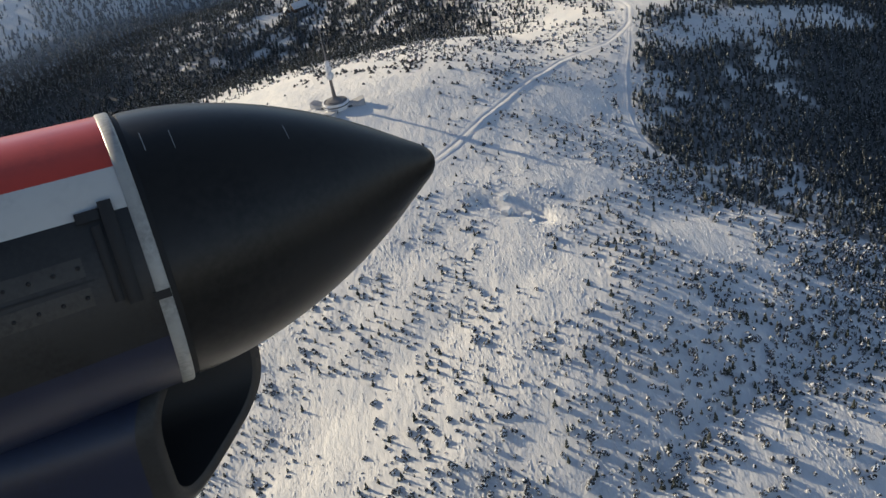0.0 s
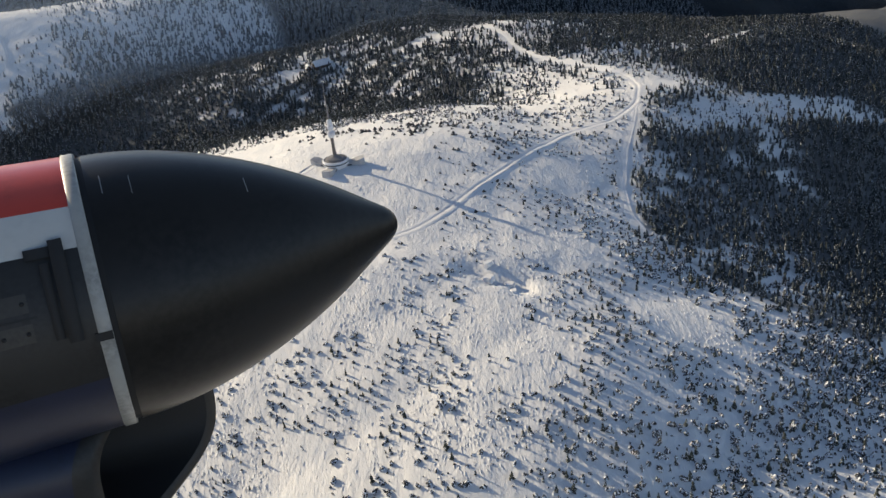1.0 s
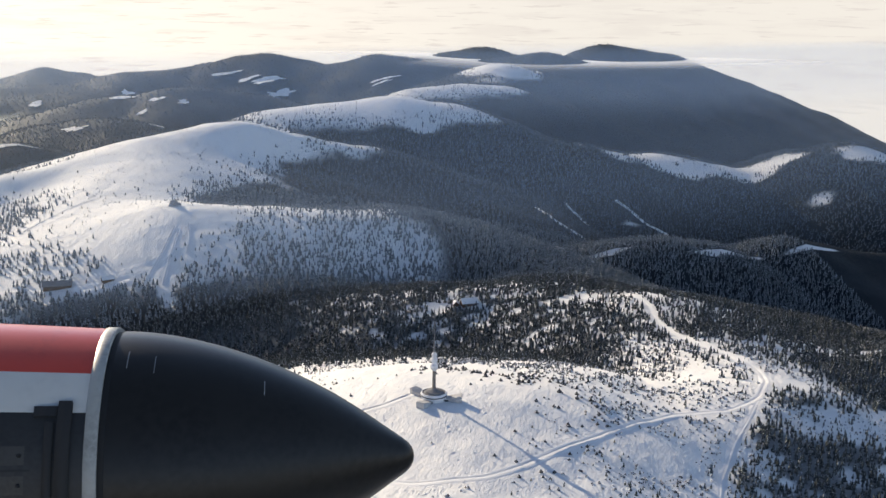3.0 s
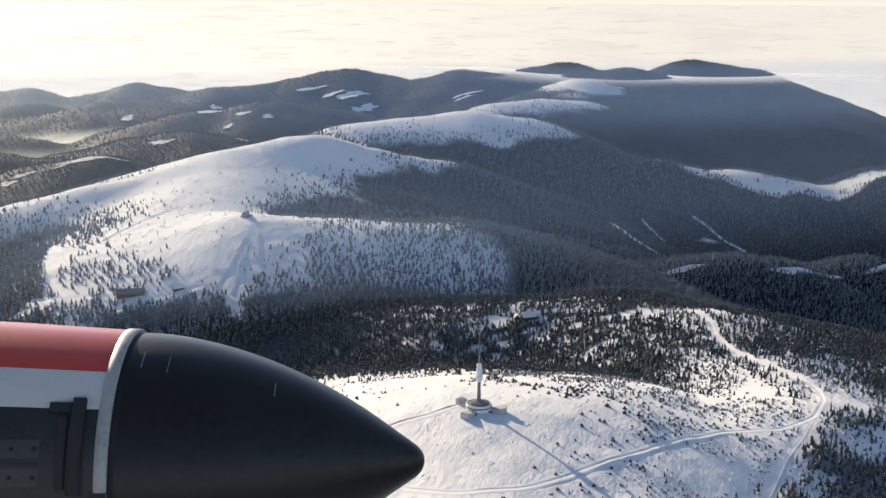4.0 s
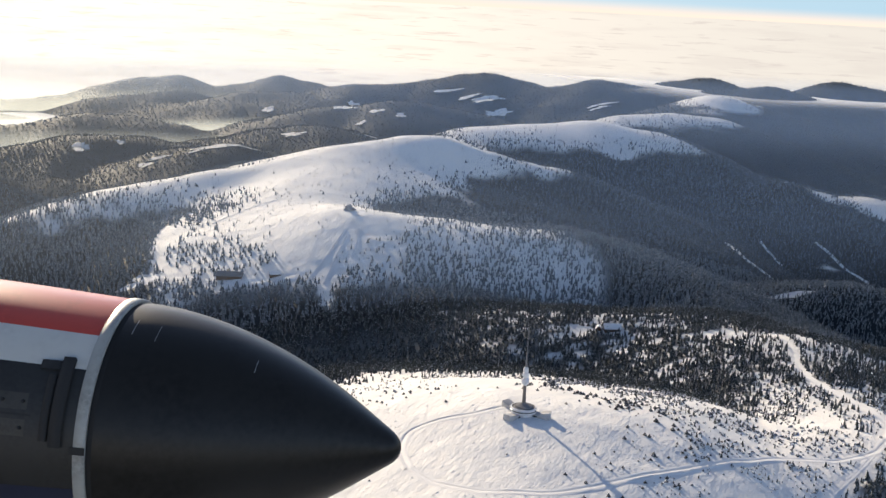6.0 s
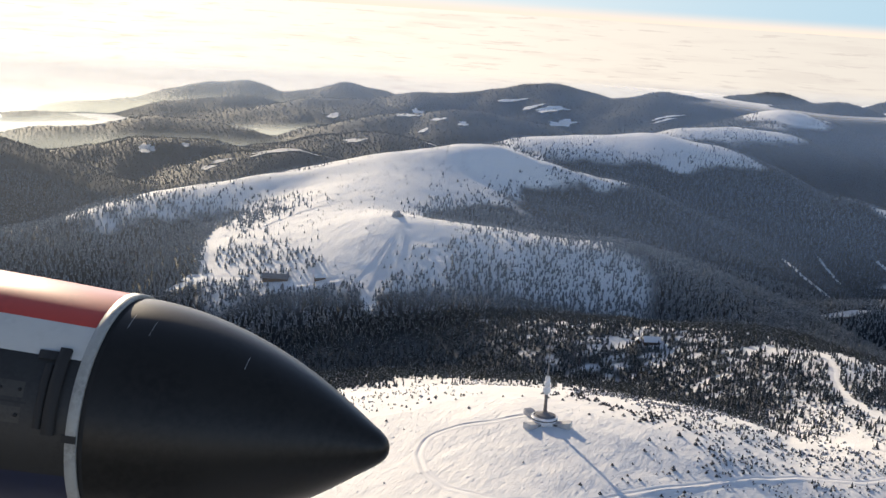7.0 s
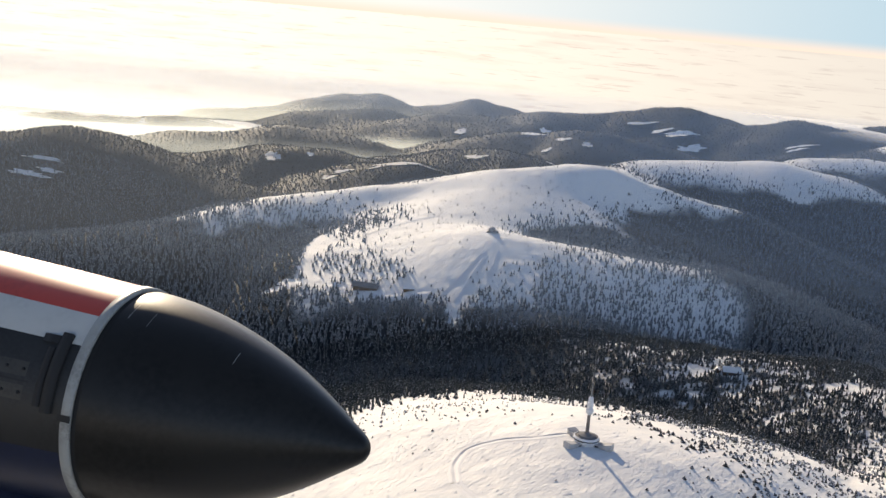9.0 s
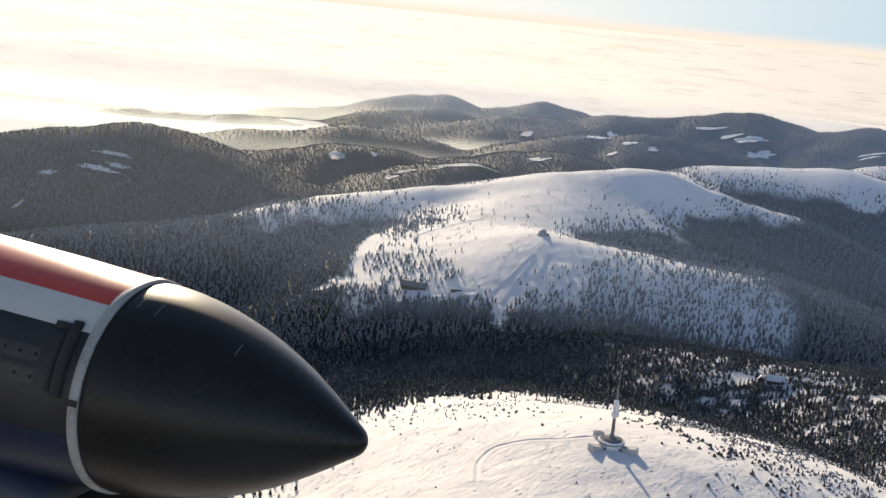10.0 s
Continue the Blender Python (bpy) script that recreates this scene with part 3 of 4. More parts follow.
def lone_trees():
    """Small frosted spruces, loosely strewn over the open snow."""
    x, y, h, r = scatter(-280, 330, -420, 240, 2.7, 31)
    d = np.hypot(x, y)
    patchy = 0.5 + 0.5 * wave(x, y, 38, 33) + 0.25 * wave(x, y, 12, 36)
    share = (0.02 + 0.46 * ramp(y, -95, -180) + 0.35 * ramp(x, 30, 70) * ramp(y, -150, -190) + 0.2 * ramp(y, -260, -340) + 0.48 * ramp(x, -5, 90) + 0.16 * ramp(x, 60, 140) * ramp(y, 0, -120)) * ramp(patchy, 0.2, 0.7) * ramp(d, 40, 100) + (0.025 + 0.05 * ramp(x, 60, 160)) * ramp(x, 15, 60) * ramp(d, 20, 50) * ramp(patchy, 0.1, 0.6) + 0.30 * ramp(y, 45, 110) * ramp(patchy, 0.1, 0.6) + 0.30 * ramp(x, 35, 70) * ramp(y, -160, -200) + 0.25 * ramp(y, -285, -325) * ramp(x, -75, -35)
    keep = (r < share) & (woodland(x, y, h) < 0.6) & off_road(x, y, ROADS, 4.0)
    keep &= ((x + 13) / 18) ** 2 + ((y + 166) / 24) ** 2 > 1
    x, y, h = x[keep], y[keep], h[keep]
    rng = np.random.RandomState(34)
    size = (2.1 + 0.9 * ramp(x, 30, 80) * ramp(y, -150, -200)) * rng.uniform(0.4, 1.3, len(x)) ** 1.3 * (1 - 0.3 * ramp(y, -110, -70) + 0.35 * ramp(y, -80, -20) * ramp(x, 10, 60)) * (1 + 0.4 * ramp(y, -150, -350))
    order = np.argsort(d[keep])
    single, rest = order[:260], order[260:]
    kinds = [build_spruce(s, bush_rimed) for s in (1, 2, 3)]
    for n, i in enumerate(single):
        m = Matrix.Translation((x[i], y[i], h[i] - 0.1)) @ Matrix.Rotation(rng.uniform(0, 6.28), 4, "Z")
        tree = kinds[n] if n < 3 else copy_thing(kinds[n % 3], m)
        if n < 3:
            tree.matrix_basis = m
        tree.scale = (size[i] * 2.1, size[i] * 2.1, size[i] * 0.85)
        tagged(tree, "small rime-crusted spruce alone on the open snow", "tree", "spruces on the bald summit")
    tall = rest[rng.uniform(0, 1, len(rest)) < 0.22]
    low = np.setdiff1d(rest, tall)
    ob = plant("scattered_bushes", np.stack([x, y, h - 0.1], -1)[low], 0.85 * size[low], bush_shapes, bush_rimed, 37)
    tagged(ob, "low rime-crusted dwarf spruce bushes on the near slope", "bushes", kind="stuff")
    ob = plant("scattered_spruces", np.stack([x, y, h - 0.1], -1)[tall], 1.3 * size[tall], near_shapes, spruce_frosted, 35)
    tagged(ob, "small rime-covered spruces strewn over the near slope", "trees", kind="stuff")


lone_trees()


def ridge_bushes():
    """Small rimed spruces dotted over the bald ridge and the hill with the crag."""
    x, y, h, r = (np.concatenate(p) for p in zip(scatter(-500, 480, 520, 1320, 6.0, 131), scatter(150, 1500, 1320, 2500, 9.0, 132)))
    patchy = 0.5 + 0.5 * wave(x, y, 60, 133) + 0.3 * wave(x, y, 17, 134)
    share = 0.035 + 0.16 * ramp(patchy, 0.35, 0.9) + 0.14 * ramp(x, 20, 120) * ramp(y, 950, 850)
    keep = (r < share) & (woodland(x, y, h) < 0.7) & off_road(x, y, ROADS, 5.0)
    rng = np.random.RandomState(135)
    ob = plant("ridge_spruces", np.stack([x, y, h - 0.1], -1)[keep], rng.uniform(1.2, 3.2, keep.sum()), far_shapes, spruce_frosted, 136)
    tagged(ob, "small rimed spruces dotted over the bald ridge", "trees", kind="stuff")


ridge_bushes()


def hummocks():
    """Snow-buried dwarf pine: low drifted humps drawn out by the wind."""
    x, y, h, r = scatter(-240, 200, -420, 60, 1.6, 71)
    patchy = 0.5 + 0.5 * wave(x, y, 34, 73) + 0.3 * wave(x, y, 11, 74)
    share = 0.5 * ramp(patchy, 0.2, 0.75) * ramp(y, -80, -125) * ramp(x, 200, 150) + 0.05
    keep = (r < share) & off_road(x, y, ROADS, 3.5) & (((x + 12 + 0.25 * (y + 160)) / 11) ** 2 + ((y + 160) / 20) ** 2 > 1)
    x, y, h = x[keep], y[keep], h[keep]
    rng = np.random.RandomState(75)
    shape = np.array([(-2.2, 0, -0.1), (-0.7, -0.5, -0.1), (1.1, -0.35, -0.1), (1.5, 0.1, -0.1), (0.5, 0.5, -0.1), (-0.6, 0.45, -0.1), (0.55, 0, 0.75), (-0.4, 0, 0.4)])
    tris = np.array([(0, 1, 7), (1, 6, 7), (1, 2, 6), (2, 3, 6), (3, 4, 6), (4, 7, 6), (4, 5, 7), (5, 0, 7)])
    n = len(x)
    a, s = radians(50) + rng.normal(0, 0.2, n), rng.uniform(0.2, 0.7, n)
    c, q = np.cos(a)[:, None], np.sin(a)[:, None]
    px, py = shape[None, :, 0] * s[:, None] * rng.uniform(0.9, 2.0, (n, 1)), shape[None, :, 1] * s[:, None] * rng.uniform(0.8, 1.4, (n, 1))
    p = np.stack([x[:, None] + px * c - py * q, y[:, None] + px * q + py * c, h[:, None] + shape[None, :, 2] * (s * rng.uniform(0.45, 1.1, n))[:, None]], -1)
    f = (tris[None] + (np.arange(n) * len(shape))[:, None, None]).reshape(-1, 3)
    tagged(sheet("snow_hummocks", p.reshape(-1, 3), f, road_snow), "wind-drawn snow humps over buried dwarf pine", "snow", kind="stuff")


hummocks()


drape("ski_track", [(-8, -64), (-21, -80), (-36, -94)], 0.7, 0.2, "thin ski track leading down from the tower", 0.1)
drape("track", [(17 * math.cos(radians(a)), 17 * math.sin(radians(a))) for a in range(95, 246, 15)], 1.0, 0.2, "trodden snow path curving round the tower", 0.12)


# ---- the transmitter tower ----
def build_tower():
    tower = new("transmitter_tower")
    tower.location = (0, 0, ground(0, 0))
    bm = bmesh.new()
    lathe(bm, [(0.1, -2.5), (6.2, -2.5), (6.5, 1.2), (7.6, 2.1), (7.8, 2.3), (7.8, 4.4), (7.5, 4.8), (6.9, 4.9)], 48)
    part("base_disc", bm, rime, tower, "rimed round concrete base storey")
    bm = bmesh.new()
    lathe(bm, [(7.82, 2.95), (7.88, 3.0), (7.88, 3.6), (7.82, 3.65)], 48)
    part("window_band", bm, dark_glass, tower)
    bm = bmesh.new()
    lathe(bm, [(6.9, 4.85), (6.4, 4.5), (5.2, 4.9), (5.0, 5.7), (3.2, 6.1), (1.7, 6.6), (1.2, 7.4)], 48)
    part("roof", bm, roof_sheet, tower, "dark flared roof round the shaft")
    for turn in (115, 217, 330):
        bm = bmesh.new()
        prof = [(3.5, 2.6, -3.0, 1.9), (9.0, 2.8, -3.4, 2.0), (14.0, 3.3, -3.8, 3.3), (16.6, 2.6, -1.4, 3.8)]
        rings = [[bm.verts.new((x, sy * w, z)) for sy, z in ((-1, lo), (1, lo), (1, hi), (-1, hi))] for x, w, lo, hi in prof]
        for a, b in zip(rings, rings[1:]):
            for i in range(4):
                bm.faces.new((a[i], a[(i + 1) % 4], b[(i + 1) % 4], b[i]))
        bm.faces.new(rings[0])
        bm.faces.new(rings[-1])
        bmesh.ops.bevel(bm, geom=bm.edges[:], offset=0.18, segments=2, affect="EDGES")
        arm = part("wing", bm, concrete, tower, "snow-topped concrete wing with a raised end")
        arm.rotation_euler = (0, 0, radians(turn))
        for s in (-1, 1):
            bm = bmesh.new()
            box(bm, 6.6, s * 2.72 - 0.14, 0.2, 8.9, s * 2.72 + 0.14, 1.2)
            part("window", bm, dark_glass, arm)
    bm = bmesh.new()
    lathe(bm, [(1.25, 4.5), (1.1, 8), (0.95, 14), (0.92, 18.4)], 28)
    part("shaft", bm, shaft_concrete, tower, "bare brown concrete shaft")
    bm = bmesh.new()
    lathe(bm, [(0.9, 18.0), (1.5, 18.6), (2.2, 19.4), (2.35, 20.6), (2.3, 21.8), (1.7, 22.4), (1.5, 22.6)], 28)
    part("lower_pod", bm, rime, tower, "rime-white round pod")
    bm = bmesh.new()
    lathe(bm, [(1.4, 22.5), (1.35, 23.2), (1.9, 23.8), (1.95, 25.4), (1.6, 26.0), (1.3, 26.2), (1.6, 27.0), (1.5, 28.6), (1.0, 29.4), (0.8, 29.6)], 28)
    part("upper_pod", bm, rime, tower, "rime-coated upper platforms")
    bm = bmesh.new()
    lathe(bm, [(0.6, 29.4), (0.42, 35), (0.24, 39), (0.2, 48), (0.14, 55), (0.04, 57)], 12)
    part("antenna", bm, steel, tower, "slender grey antenna mast")
    for k in range(5):
        bm = bmesh.new()
        z = 33 + 4.5 * k
        lathe(bm, [(0.3, z), (0.55, z + 0.1), (0.55, z + 0.7), (0.3, z + 0.8)], 12)
        part("antenna_ring", bm, steel, tower)
    return tagged(tower, "tall transmitter tower with a round base and rimed mast", "tower")


tower = build_tower()


def build_rock():
    """The bare crag on the next hill."""
    crag = new("rock_crag")
    crag.location = (0, 735, ground(0, 735))
    for n, (x, y, z, a, b, c) in enumerate([(0, 0, 2.6, 5.0, 4.0, 4.6), (5, 1, 0.8, 3.0, 2.8, 2.2), (-4.5, -1, 0.6, 2.4, 2.2, 1.8), (1.5, -3.5, 0.4, 2.6, 2.0, 1.4)]):
        bm = bmesh.new()
        bmesh.ops.create_icosphere(bm, subdivisions=4, radius=1.0)
        for v in bm.verts:
            w = v.co * 1.7 + Vector((n * 7, 0, 0))
            k = 1 + 0.32 * noise.noise(w) + 0.16 * noise.noise(w * 2.7) - 0.2 * abs(noise.noise(Vector((w.x, w.y, w.z * 5))))
            v.co = Vector((v.co.x * a * k + x, v.co.y * b * k + y, v.co.z * c * k + z))
        part("boulder", bm, rock_grey, crag)
    return tagged(crag, "dark weathered rock crag standing out of the snow", "rock")


build_rock()


def build_house(name, at, turn, size, wall_mat, label, roof_mat):
    """A gabled mountain house: length, depth, wall height, roof height."""
    length, deep, wall, rise = size
    house = new(name)
    house.location, house.rotation_euler = (at[0], at[1], ground(*at) - 0.4), (0, 0, radians(turn))
    bm = bmesh.new()
    box(bm, -length / 2, -deep / 2, -2, length / 2, deep / 2, wall)
    for s in (-1, 1):
        ends = [bm.verts.new((s * (length / 2 - 0.05), -deep / 2, wall)), bm.verts.new((s * (length / 2 - 0.05), deep / 2, wall)), bm.verts.new((s * (length / 2 - 0.05), 0, wall + rise))]
        bm.faces.new(ends)
    part("wall", bm, wall_mat, house)
    over, thick = 0.8, 0.45
    for s in (-1, 1):
        bm = bmesh.new()
        low, high = wall - rise * over / (deep / 2), wall + rise
        v = [bm.verts.new(p) for p in ((-length / 2 - over, s * (deep / 2 + over), low), (length / 2 + over, s * (deep / 2 + over), low), (length / 2 + over, 0, high), (-length / 2 - over, 0, high))]
        f = bm.faces.new(v)
        up = bmesh.ops.extrude_face_region(bm, geom=[f])
        bmesh.ops.translate(bm, vec=(0, 0, thick), verts=[g for g in up["geom"] if isinstance(g, bmesh.types.BMVert)])
        part("roof", bm, roof_mat, house, "snow-laden pitched roof")
    bm = bmesh.new()
    box(bm, length * 0.2, -0.5, wall + rise * 0.4, length * 0.2 + 1.0, 0.5, wall + rise + 1.2)
    part("chimney", bm, concrete, house)
    count = max(3, int(length / 3))
    for s in (-1, 1):
        for i in range(count):
            x = -length / 2 + (i + 0.5) * length / count
            bm = bmesh.new()
            box(bm, x - 0.55, s * deep / 2 - 0.06, wall * 0.35, x + 0.55, s * deep / 2 + 0.06, wall * 0.75)
            part("window", bm, dark_glass, house)
    return tagged(house, label, "house")


build_house("mountain_inn", (197, 352), -8, (15, 8, 3.2, 3.6), timber, "dark timber mountain inn under a snowy roof among spruces", road_snow)
build_house("annexe", (186, 358), 70, (7, 5, 2.6, 2.4), timber, "small gabled annexe beside the mountain inn", road_snow)
build_house("mountain_lodge", (-148, 606), -12, (28, 10, 3.6, 3.6), timber, "long dark timber lodge on the snowy saddle", roof_sheet)
build_house("storehouse", (-100, 592), 8, (12, 7, 2.8, 2.6), timber, "low dark storehouse beside the saddle road", road_snow)


def build_block(at, size, turn):
    bm = bmesh.new()
    box(bm, -size[0] / 2, -size[1] / 2, -3, size[0] / 2, size[1] / 2, size[2], 0.4)
    for v in bm.verts:
        v.co += 0.25 * Vector((noise.noise(v.co), noise.noise(v.co + Vector((9, 0, 0))), noise.noise(v.co + Vector((0, 9, 0)))))
    ob = part("snow_block", bm, road_snow)
    ob.location, ob.rotation_euler = (at[0], at[1], ground(*at)), (0, 0, radians(turn))
    tagged(ob, "snow-plastered concrete block in a wind-scoured hollow", "block", "blocks in the hollow")


build_block((-15, -157), (5.0, 4.4, 2.6), 20)
build_block((-9.5, -166), (4.2, 4.0, 2.4), 40)
build_block((-8, -148), (4.6, 3.2, 2.0), 10)
build_block((-14, -174), (3.6, 3.0, 1.6), 65)


# ---- the aircraft's engine ----
def build_nacelle():
    """The engine nacelle beside the cabin; its length axis is z, the nose at the origin, y up, -x towards the cabin."""
    nose, radius = 89.6, 40.4
    whole = new("engine_nacelle")
    tip_at = Vector((-127.0, -262.5, 93.9))
    yaw, pitch = -0.306, -0.026
    ax = Vector((math.cos(pitch) * math.cos(yaw), math.cos(pitch) * math.sin(yaw), math.sin(pitch)))
    side = Vector((0, 0, 1)).cross(ax).normalized()
    up = ax.cross(side)
    whole.matrix_world = Matrix(((side.x, up.x, ax.x, tip_at.x), (side.y, up.y, ax.y, tip_at.y), (side.z, up.z, ax.z, tip_at.z), (0, 0, 0, 1)))

    def cone_radius(s):
        return max(0.05, math.sqrt((radius * 0.985 * (1 - (1 - s) ** 1.75) ** 0.84) ** 2 + 1000 * s * math.exp(-s / 0.04)))

    bm = bmesh.new()
    lathe(bm, [(cone_radius((i / 36) ** 1.6), -nose * (i / 36) ** 1.6) for i in range(37)], 96)
    cone = part("nose_cone", bm, black_rubber, whole, "matt black pointed nose cone", True)
    # fine bright slots in the cone
    for a, s0, s1 in ((104, 0.955, 0.958), (106, 0.87, 0.872), (108, 0.52, 0.5225)):
        bm = bmesh.new()
        lathe(bm, [(cone_radius(s0) + 0.12, -nose * s0), (cone_radius(s1) + 0.12, -nose * s1)], 10, radians(a), radians(a + 11))
        part("slot", bm, dull_edge, cone, "thin grey slot edge")
    bm = bmesh.new()
    lathe(bm, [(radius * 0.984, -nose + 0.4), (radius * 0.978, -nose - 0.3), (radius * 0.978, -nose - 2.2)], 96)
    part("gap", bm, hollow_black, whole, "dark gap between cone and ring", True)
    bm = bmesh.new()
    lathe(bm, [(radius * 0.975, -nose - 1.9), (radius * 1.006, -nose - 1.7), (radius * 1.014, -nose - 2.2), (radius * 1.016, -nose - 5.2), (radius * 1.0, -nose - 5.6)], 96)
    part("lip_ring", bm, ring_paint, whole, "weathered off-white ring behind the nose cone", True)
    bm = bmesh.new()
    box(bm, -1.2, -0.3, -6.4, 1.2, 0.3, -1.8)
    joint = part("ring_joint", bm, hollow_black, whole)
    joint.matrix_basis = Matrix.Rotation(radians(172), 4, "Z") @ Matrix.Translation((radius * 1.01, 0, -nose)) @ Matrix.Rotation(radians(90), 4, "Z")
    # the cowling in painted bands, round the axis
    back = [(radius * 1.005, -nose - 5.4), (radius * 1.05, -nose - 40), (radius * 1.10, -nose - 90), (radius * 1.12, -nose - 170)]
    bands = [("red_band", red_paint, 30, 119, "glossy red paint"), ("white_band", white_paint, 119, 137, "white paint"),
             ("panel_band", soot_grey, 137, 190, "sooty dark service panel"), ("blue_band", blue_paint, 190, 390, "navy blue paint")]
    for name, mat, a, b, label in bands:
        bm = bmesh.new()
        lathe(bm, back, 40, radians(a), radians(b))
        part(name, bm, mat, whole, label, True)
    # curved brackets, two worn service strips with rivets and a seam on the dark panel
    for a0, a1, z0, z1, out in ((133, 171, 9.0, 12.6, 1.050), (141, 169, 13.4, 15.8, 1.040), (135, 139, 12.0, 19.0, 1.045)):
        bm = bmesh.new()
        lathe(bm, [(radius * 1.0, -nose - z0), (radius * out, -nose - z0), (radius * out, -nose - z1), (radius * 1.0, -nose - z1)], 12, radians(a0), radians(a1))
        part("latch", bm, hollow_black, whole, "dark curved metal bracket", True)
    for a0, a1 in ((150, 157), (161, 168)):
        bm = bmesh.new()
        lathe(bm, [(radius * 1.022, -nose - 19), (radius * 1.058, -nose - 40), (radius * 1.108, -nose - 90)], 6, radians(a0), radians(a1))
        part("hatch", bm, worn_strip, whole, "worn grey service strip", True)
        for k in range(8):
            bm = bmesh.new()
            bmesh.ops.create_uvsphere(bm, u_segments=10, v_segments=6, radius=0.62)
            rivet = part("rivet", bm, hollow_black, whole)
            z = 22 + 6.2 * k
            rivet.matrix_basis = Matrix.Rotation(radians((a0 + a1) / 2), 4, "Z") @ Matrix.Translation((radius * (1.005 + 0.00125 * z), 0, -nose - z))
    bm = bmesh.new()
    lathe(bm, [(radius * 1.026, -nose - 19), (radius * 1.062, -nose - 40), (radius * 1.112, -nose - 90)], 2, radians(158.6), radians(159.4))
    part("seam", bm, hollow_black, whole, "", True)
    # the air intake under the chin
    def scoop_ring(bm, z, cy, rx, ry, tilt=0.0):
        out = []
        for i in range(48):
            t = 2 * math.pi * i / 48
            c, s = math.cos(t), math.sin(t)
            out.append(bm.verts.new((math.copysign(abs(c) ** 0.55, c) * rx - 2, math.copysign(abs(s) ** 0.55, s) * ry + cy, z + tilt * (math.copysign(abs(c) ** 0.55, c) * rx))))
        return out

    def scoop(name, mat, label, rows):
        bm = bmesh.new()
        rings = [scoop_ring(bm, *r) for r in rows]
        for a, b in zip(rings, rings[1:]):
            for i in range(48):
                bm.faces.new((a[i], a[(i + 1) % 48], b[(i + 1) % 48], b[i]))
        if name == "duct":
            bm.faces.new(rings[-1])
        return part(name, bm, mat, whole, label, True)

    front = -nose + 4
    k = 0.75
    scoop("intake_lip", soot_grey, "worn grey intake lip", [(front - 6, -55, 29, 23.5, k), (front - 1.5, -55, 28.5, 23, k), (front, -55, 26.5, 21, k), (front - 2, -55, 24.5, 19, k)])
    scoop("intake_cowl", blue_paint, "navy intake cowl", [(front - 6, -55, 29, 23.5, k), (front - 50, -54, 30, 24, 0.3), (front - 100, -50, 30, 26), (front - 170, -46, 30, 28)])
    scoop("duct", hollow_black, "dark hollow of the intake", [(front - 2, -55, 24.5, 19, k), (front - 34, -54, 21, 17, 0.4), (front - 70, -54, 18, 16)])
    return whole


nacelle = tagged(build_nacelle(), "red, white and blue engine nacelle with a black nose cone", "aircraft engine")


# ---- far mist and the sea of fog ----
def fog_bank():
    m, nodes, links, shader = material("glowing_fog", 1.0)
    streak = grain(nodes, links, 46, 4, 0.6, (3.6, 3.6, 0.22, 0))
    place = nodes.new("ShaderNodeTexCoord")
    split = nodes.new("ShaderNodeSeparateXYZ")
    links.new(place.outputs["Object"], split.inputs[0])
    # emission paints the fog's sunlight, brighter on the sun's side
    painted_glare = between(nodes, links, split.outputs["X"], 2600.0, -1600.0)
    lit = blend(nodes, links, painted_glare, (0.63, 0.595, 0.55), (1.0, 0.90, 0.78))
    dim = blend(nodes, links, painted_glare, (0.55, 0.51, 0.48), (0.80, 0.68, 0.58))
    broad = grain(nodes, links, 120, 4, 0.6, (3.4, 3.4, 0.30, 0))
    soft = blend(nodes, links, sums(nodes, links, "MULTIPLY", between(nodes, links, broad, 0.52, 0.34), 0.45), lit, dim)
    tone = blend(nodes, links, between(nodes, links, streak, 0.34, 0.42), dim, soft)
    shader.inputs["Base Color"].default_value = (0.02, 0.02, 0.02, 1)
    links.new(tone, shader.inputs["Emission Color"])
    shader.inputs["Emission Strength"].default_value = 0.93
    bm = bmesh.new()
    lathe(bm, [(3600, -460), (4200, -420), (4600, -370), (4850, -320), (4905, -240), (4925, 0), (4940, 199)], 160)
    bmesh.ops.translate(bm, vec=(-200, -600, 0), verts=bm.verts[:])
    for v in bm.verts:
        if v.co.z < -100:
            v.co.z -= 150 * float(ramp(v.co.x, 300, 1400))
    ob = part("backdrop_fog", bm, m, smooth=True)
    ob.visible_shadow = False
    tagged(ob, "sea of fog reaching to the horizon, with its sunlit glow painted in", "fog", kind="structure")


fog_bank()


def low_sky():
    """A glowing painted band in place of the pale sky just over the fog."""
    m, nodes, links, shader = material("low_sky", 1.0)
    place = nodes.new("ShaderNodeTexCoord")
    split = nodes.new("ShaderNodeSeparateXYZ")
    links.new(place.outputs["Object"], split.inputs[0])
    rise = between(nodes, links, split.outputs["Z"], 196.0, 262.0)
    # warm white painted in on the sun's side of the band
    side = between(nodes, links, split.outputs["X"], 2600.0, -1800.0)
    blue = blend(nodes, links, side, (0.36, 0.52, 0.64), (0.92, 0.86, 0.78))
    links.new(blend(nodes, links, rise, (0.80, 0.66, 0.56), blue), shader.inputs["Emission Color"])
    shader.inputs["Base Color"].default_value, shader.inputs["Emission Strength"].default_value = (0.01, 0.01, 0.01, 1), 0.93
    bm = bmesh.new()
    lathe(bm, [(4944, 190), (4946, 300), (4950, 430)], 160)
    bmesh.ops.translate(bm, vec=(-200, -600, 0), verts=bm.verts[:])
    ob = part("backdrop_sky", bm, m, smooth=True)
    ob.visible_shadow = False
    tagged(ob, "glowing band painted as pale blue winter sky low over the fog", "sky", kind="structure")


low_sky()


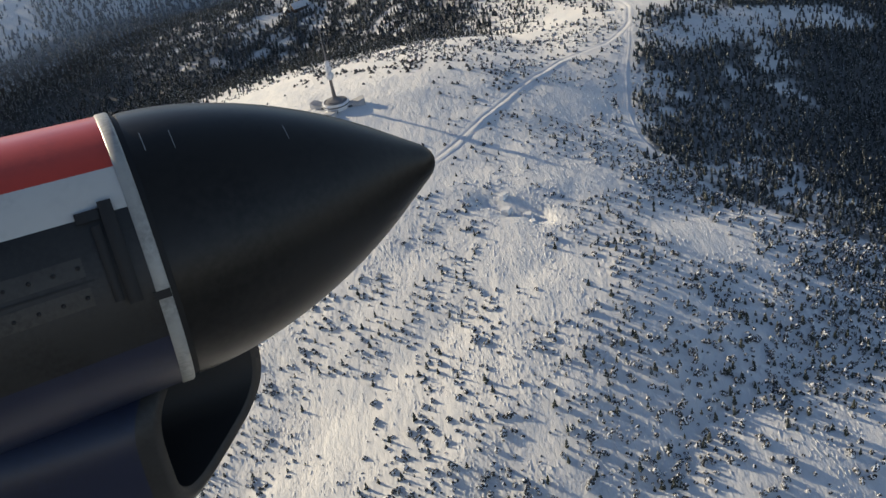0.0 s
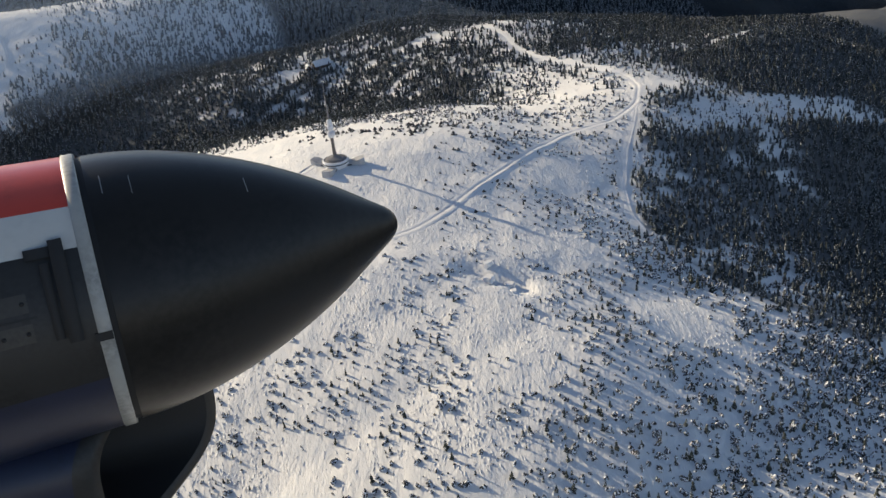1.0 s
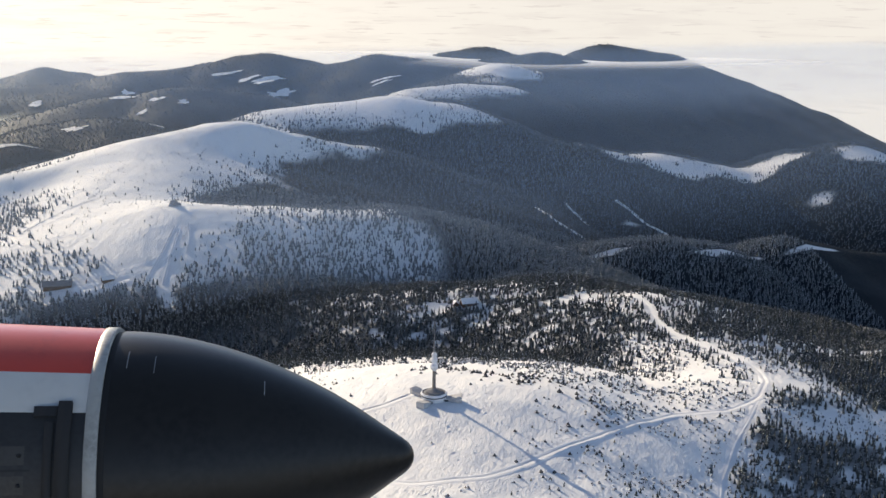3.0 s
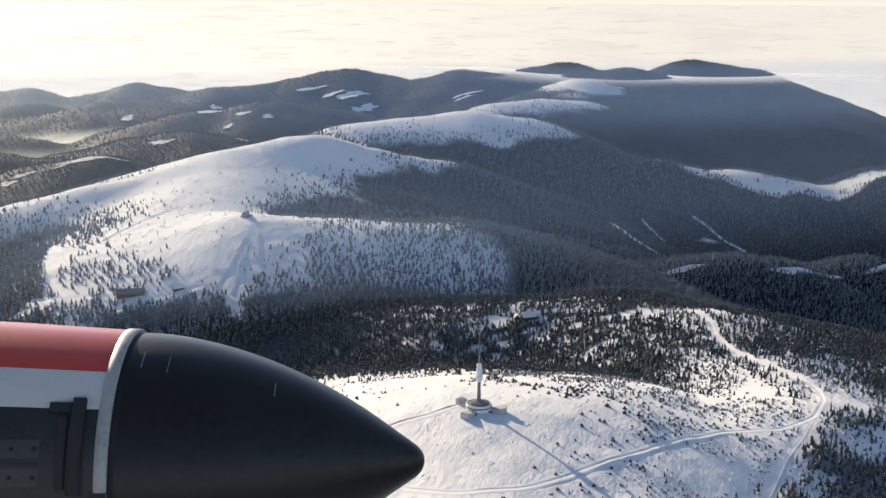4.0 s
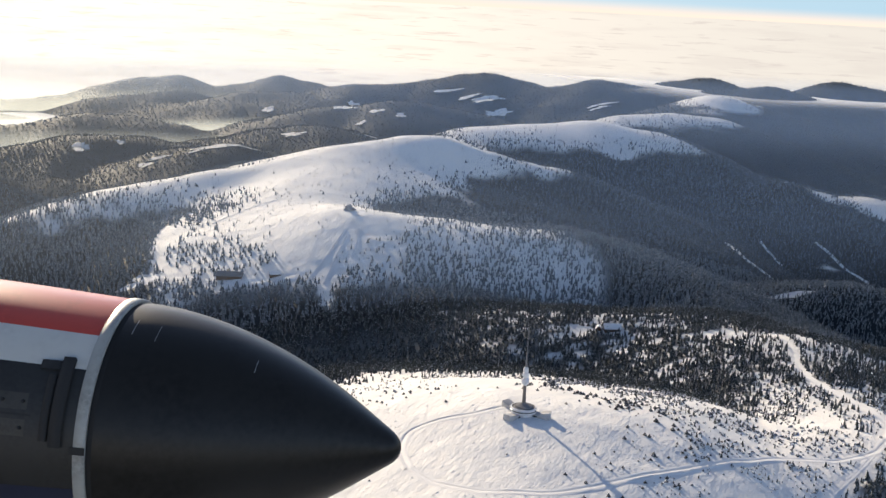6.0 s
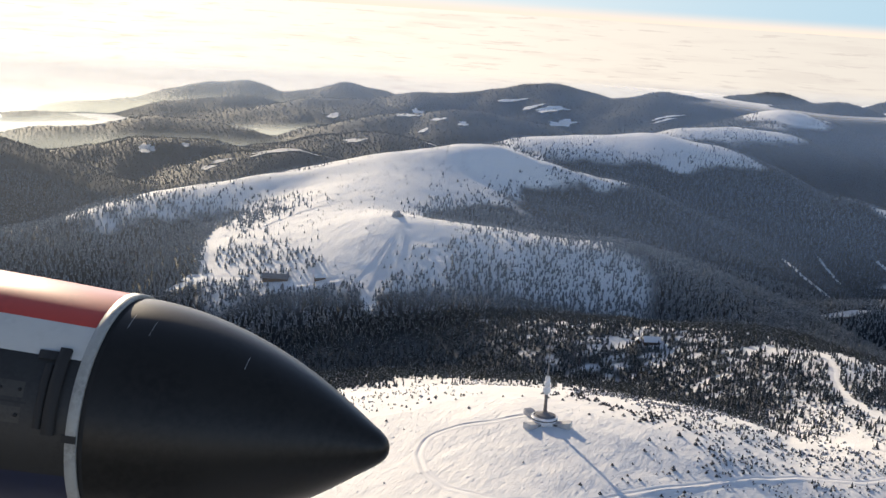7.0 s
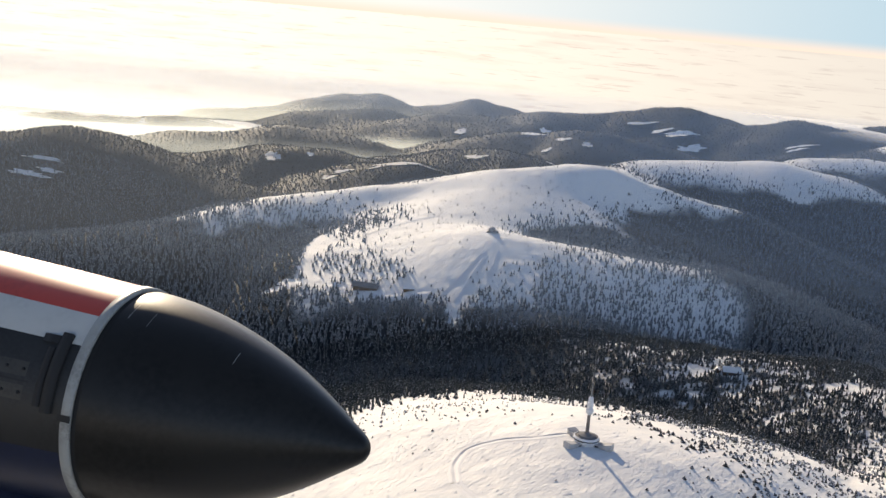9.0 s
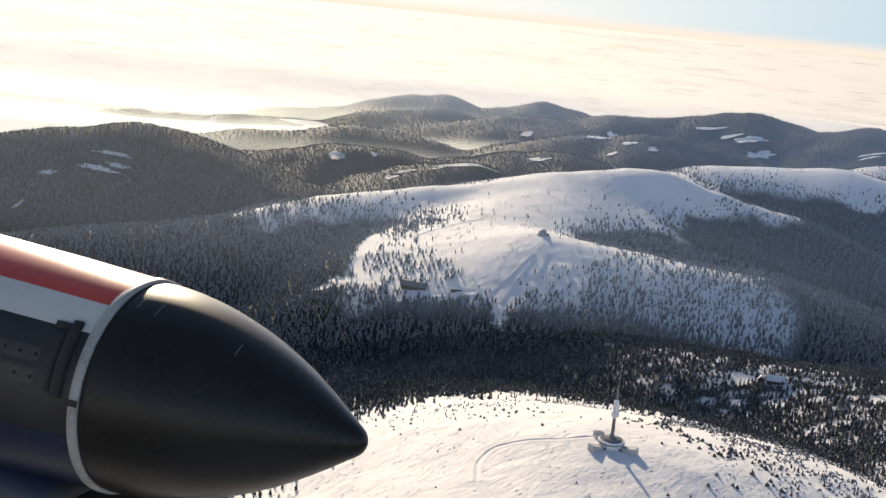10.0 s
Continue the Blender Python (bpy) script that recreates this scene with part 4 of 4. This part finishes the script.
def mist(name, z, thick, x0, x1, y0, y1, seed, calm=False, island=False):
    """A thin sheet between the far hills: valley mist, or painted haze if calm."""
    m = bpy.data.materials.new("mist_haze_sheet")
    m.use_nodes = True
    nodes, links = m.node_tree.nodes, m.node_tree.links
    shader = nodes["Principled BSDF"]
    shader.inputs["Base Color"].default_value = (0.92, 0.91, 0.89, 1)
    shader.inputs["Roughness"].default_value, shader.inputs["Specular IOR Level"].default_value = 1.0, 0.0
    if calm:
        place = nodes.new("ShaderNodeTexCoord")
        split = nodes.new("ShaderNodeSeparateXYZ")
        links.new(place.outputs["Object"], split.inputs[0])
        # airlight put into the colour: blue, whiter towards the sun's side
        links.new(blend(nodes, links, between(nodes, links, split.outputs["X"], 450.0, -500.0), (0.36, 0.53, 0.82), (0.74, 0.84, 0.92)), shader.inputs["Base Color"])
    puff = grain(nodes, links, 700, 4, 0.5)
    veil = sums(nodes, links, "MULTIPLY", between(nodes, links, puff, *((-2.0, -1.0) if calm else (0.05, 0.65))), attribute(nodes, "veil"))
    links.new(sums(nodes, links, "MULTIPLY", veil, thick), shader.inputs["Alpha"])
    gx, gy = np.meshgrid(np.linspace(x0, x1, 90), np.linspace(y0, y1, 90))
    idx = np.arange(8100).reshape(90, 90)
    faces = np.stack([idx[:-1, :-1], idx[:-1, 1:], idx[1:, 1:], idx[1:, :-1]], -1).reshape(-1, 4)
    ob = sheet(name, np.stack([gx, gy, z + (0 if island else 14) * ramp(gy, 2300, 4300) + 8 * wave(gx, gy, 400, seed)], -1).reshape(-1, 3), faces, m)
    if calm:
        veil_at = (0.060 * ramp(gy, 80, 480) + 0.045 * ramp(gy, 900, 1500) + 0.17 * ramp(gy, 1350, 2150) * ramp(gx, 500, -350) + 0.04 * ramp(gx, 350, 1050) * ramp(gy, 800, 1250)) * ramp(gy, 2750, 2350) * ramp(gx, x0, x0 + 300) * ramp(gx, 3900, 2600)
    elif island:
        veil_at = ramp(gx + 0.4 * (gy - 3000), 1500, 2250) * ramp(gy, 2780, 3600)
    else:
        veil_at = ramp(gy - 0.3 * gx, 2500, 3600)
    a = ob.data.attributes.new("veil", "FLOAT", "POINT")
    a.data.foreach_set("value", veil_at.astype(np.float32).ravel())
    tagged(ob, "thin pale sheet of far-valley mist and painted haze", "mist", kind="stuff")


mist("mist_haze_sheet", -300, 1.6, -5000, 3600, 1700, 5200, 84)


def mist_bank(y, low, top, thick, x0, x1, seed):
    """A standing bank of thin mist in a far valley, lit through from behind by the low sun; it thins out towards its top."""
    m = bpy.data.materials.new("mist_bank")
    m.use_nodes = True
    nodes, links = m.node_tree.nodes, m.node_tree.links
    nodes.remove(nodes["Principled BSDF"])
    out = nodes["Material Output"]
    glow, clear, mix = nodes.new("ShaderNodeBsdfTranslucent"), nodes.new("ShaderNodeBsdfTransparent"), nodes.new("ShaderNodeMixShader")
    glow.inputs["Color"].default_value = (0.74, 0.82, 0.84, 1)
    links.new(sums(nodes, links, "MULTIPLY", attribute(nodes, "veil"), thick), mix.inputs[0])
    links.new(clear.outputs[0], mix.inputs[1])
    links.new(glow.outputs[0], mix.inputs[2])
    links.new(mix.outputs[0], out.inputs["Surface"])
    xs, zs = np.linspace(x0, x1, 120), np.linspace(low - 60, top, 24)
    gx, gz = np.meshgrid(xs, zs)
    gy = y + 90 * wave(gx, 0 * gx, 700, seed)
    idx = np.arange(gx.size).reshape(gx.shape)
    faces = np.stack([idx[:-1, :-1], idx[:-1, 1:], idx[1:, 1:], idx[1:, :-1]], -1).reshape(-1, 4)
    ob = sheet("mist_bank", np.stack([gx, gy, gz], -1).reshape(-1, 3), faces, m)
    swell = 12 * wave(gx, 0 * gx, 420, seed + 1) + 6 * wave(gx, 0 * gx, 160, seed + 2)
    veil = ramp(gz + swell, top - 18, low) * ramp(gx, x0, x0 + 350) * ramp(gx, x1, x1 - 500)
    a = ob.data.attributes.new("veil", "FLOAT", "POINT")
    a.data.foreach_set("value", veil.astype(np.float32).ravel())
    tagged(ob, "pale sunlit bank of mist in a far valley", "mist", kind="stuff")


mist_bank(2690, -215, -140, 0.26, -1800, 350, 181)
mist_bank(3380, -265, -195, 0.42, -2300, 500, 184)
mist_bank(3990, -300, -150, 0.50, -2600, 900, 187)
mist_bank(4330, -260, -90, 0.45, -2600, 1900, 190)


# tinted sheets added to paint the faint blue haze of distance over the far hills
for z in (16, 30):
    mist("painted_haze", z, 1.0, -3600, 4200, 40, 3600, 90 + z, calm=True)

mist("valley_fog", -78, 1.5, 900, 4200, 2500, 5200, 97, island=True)
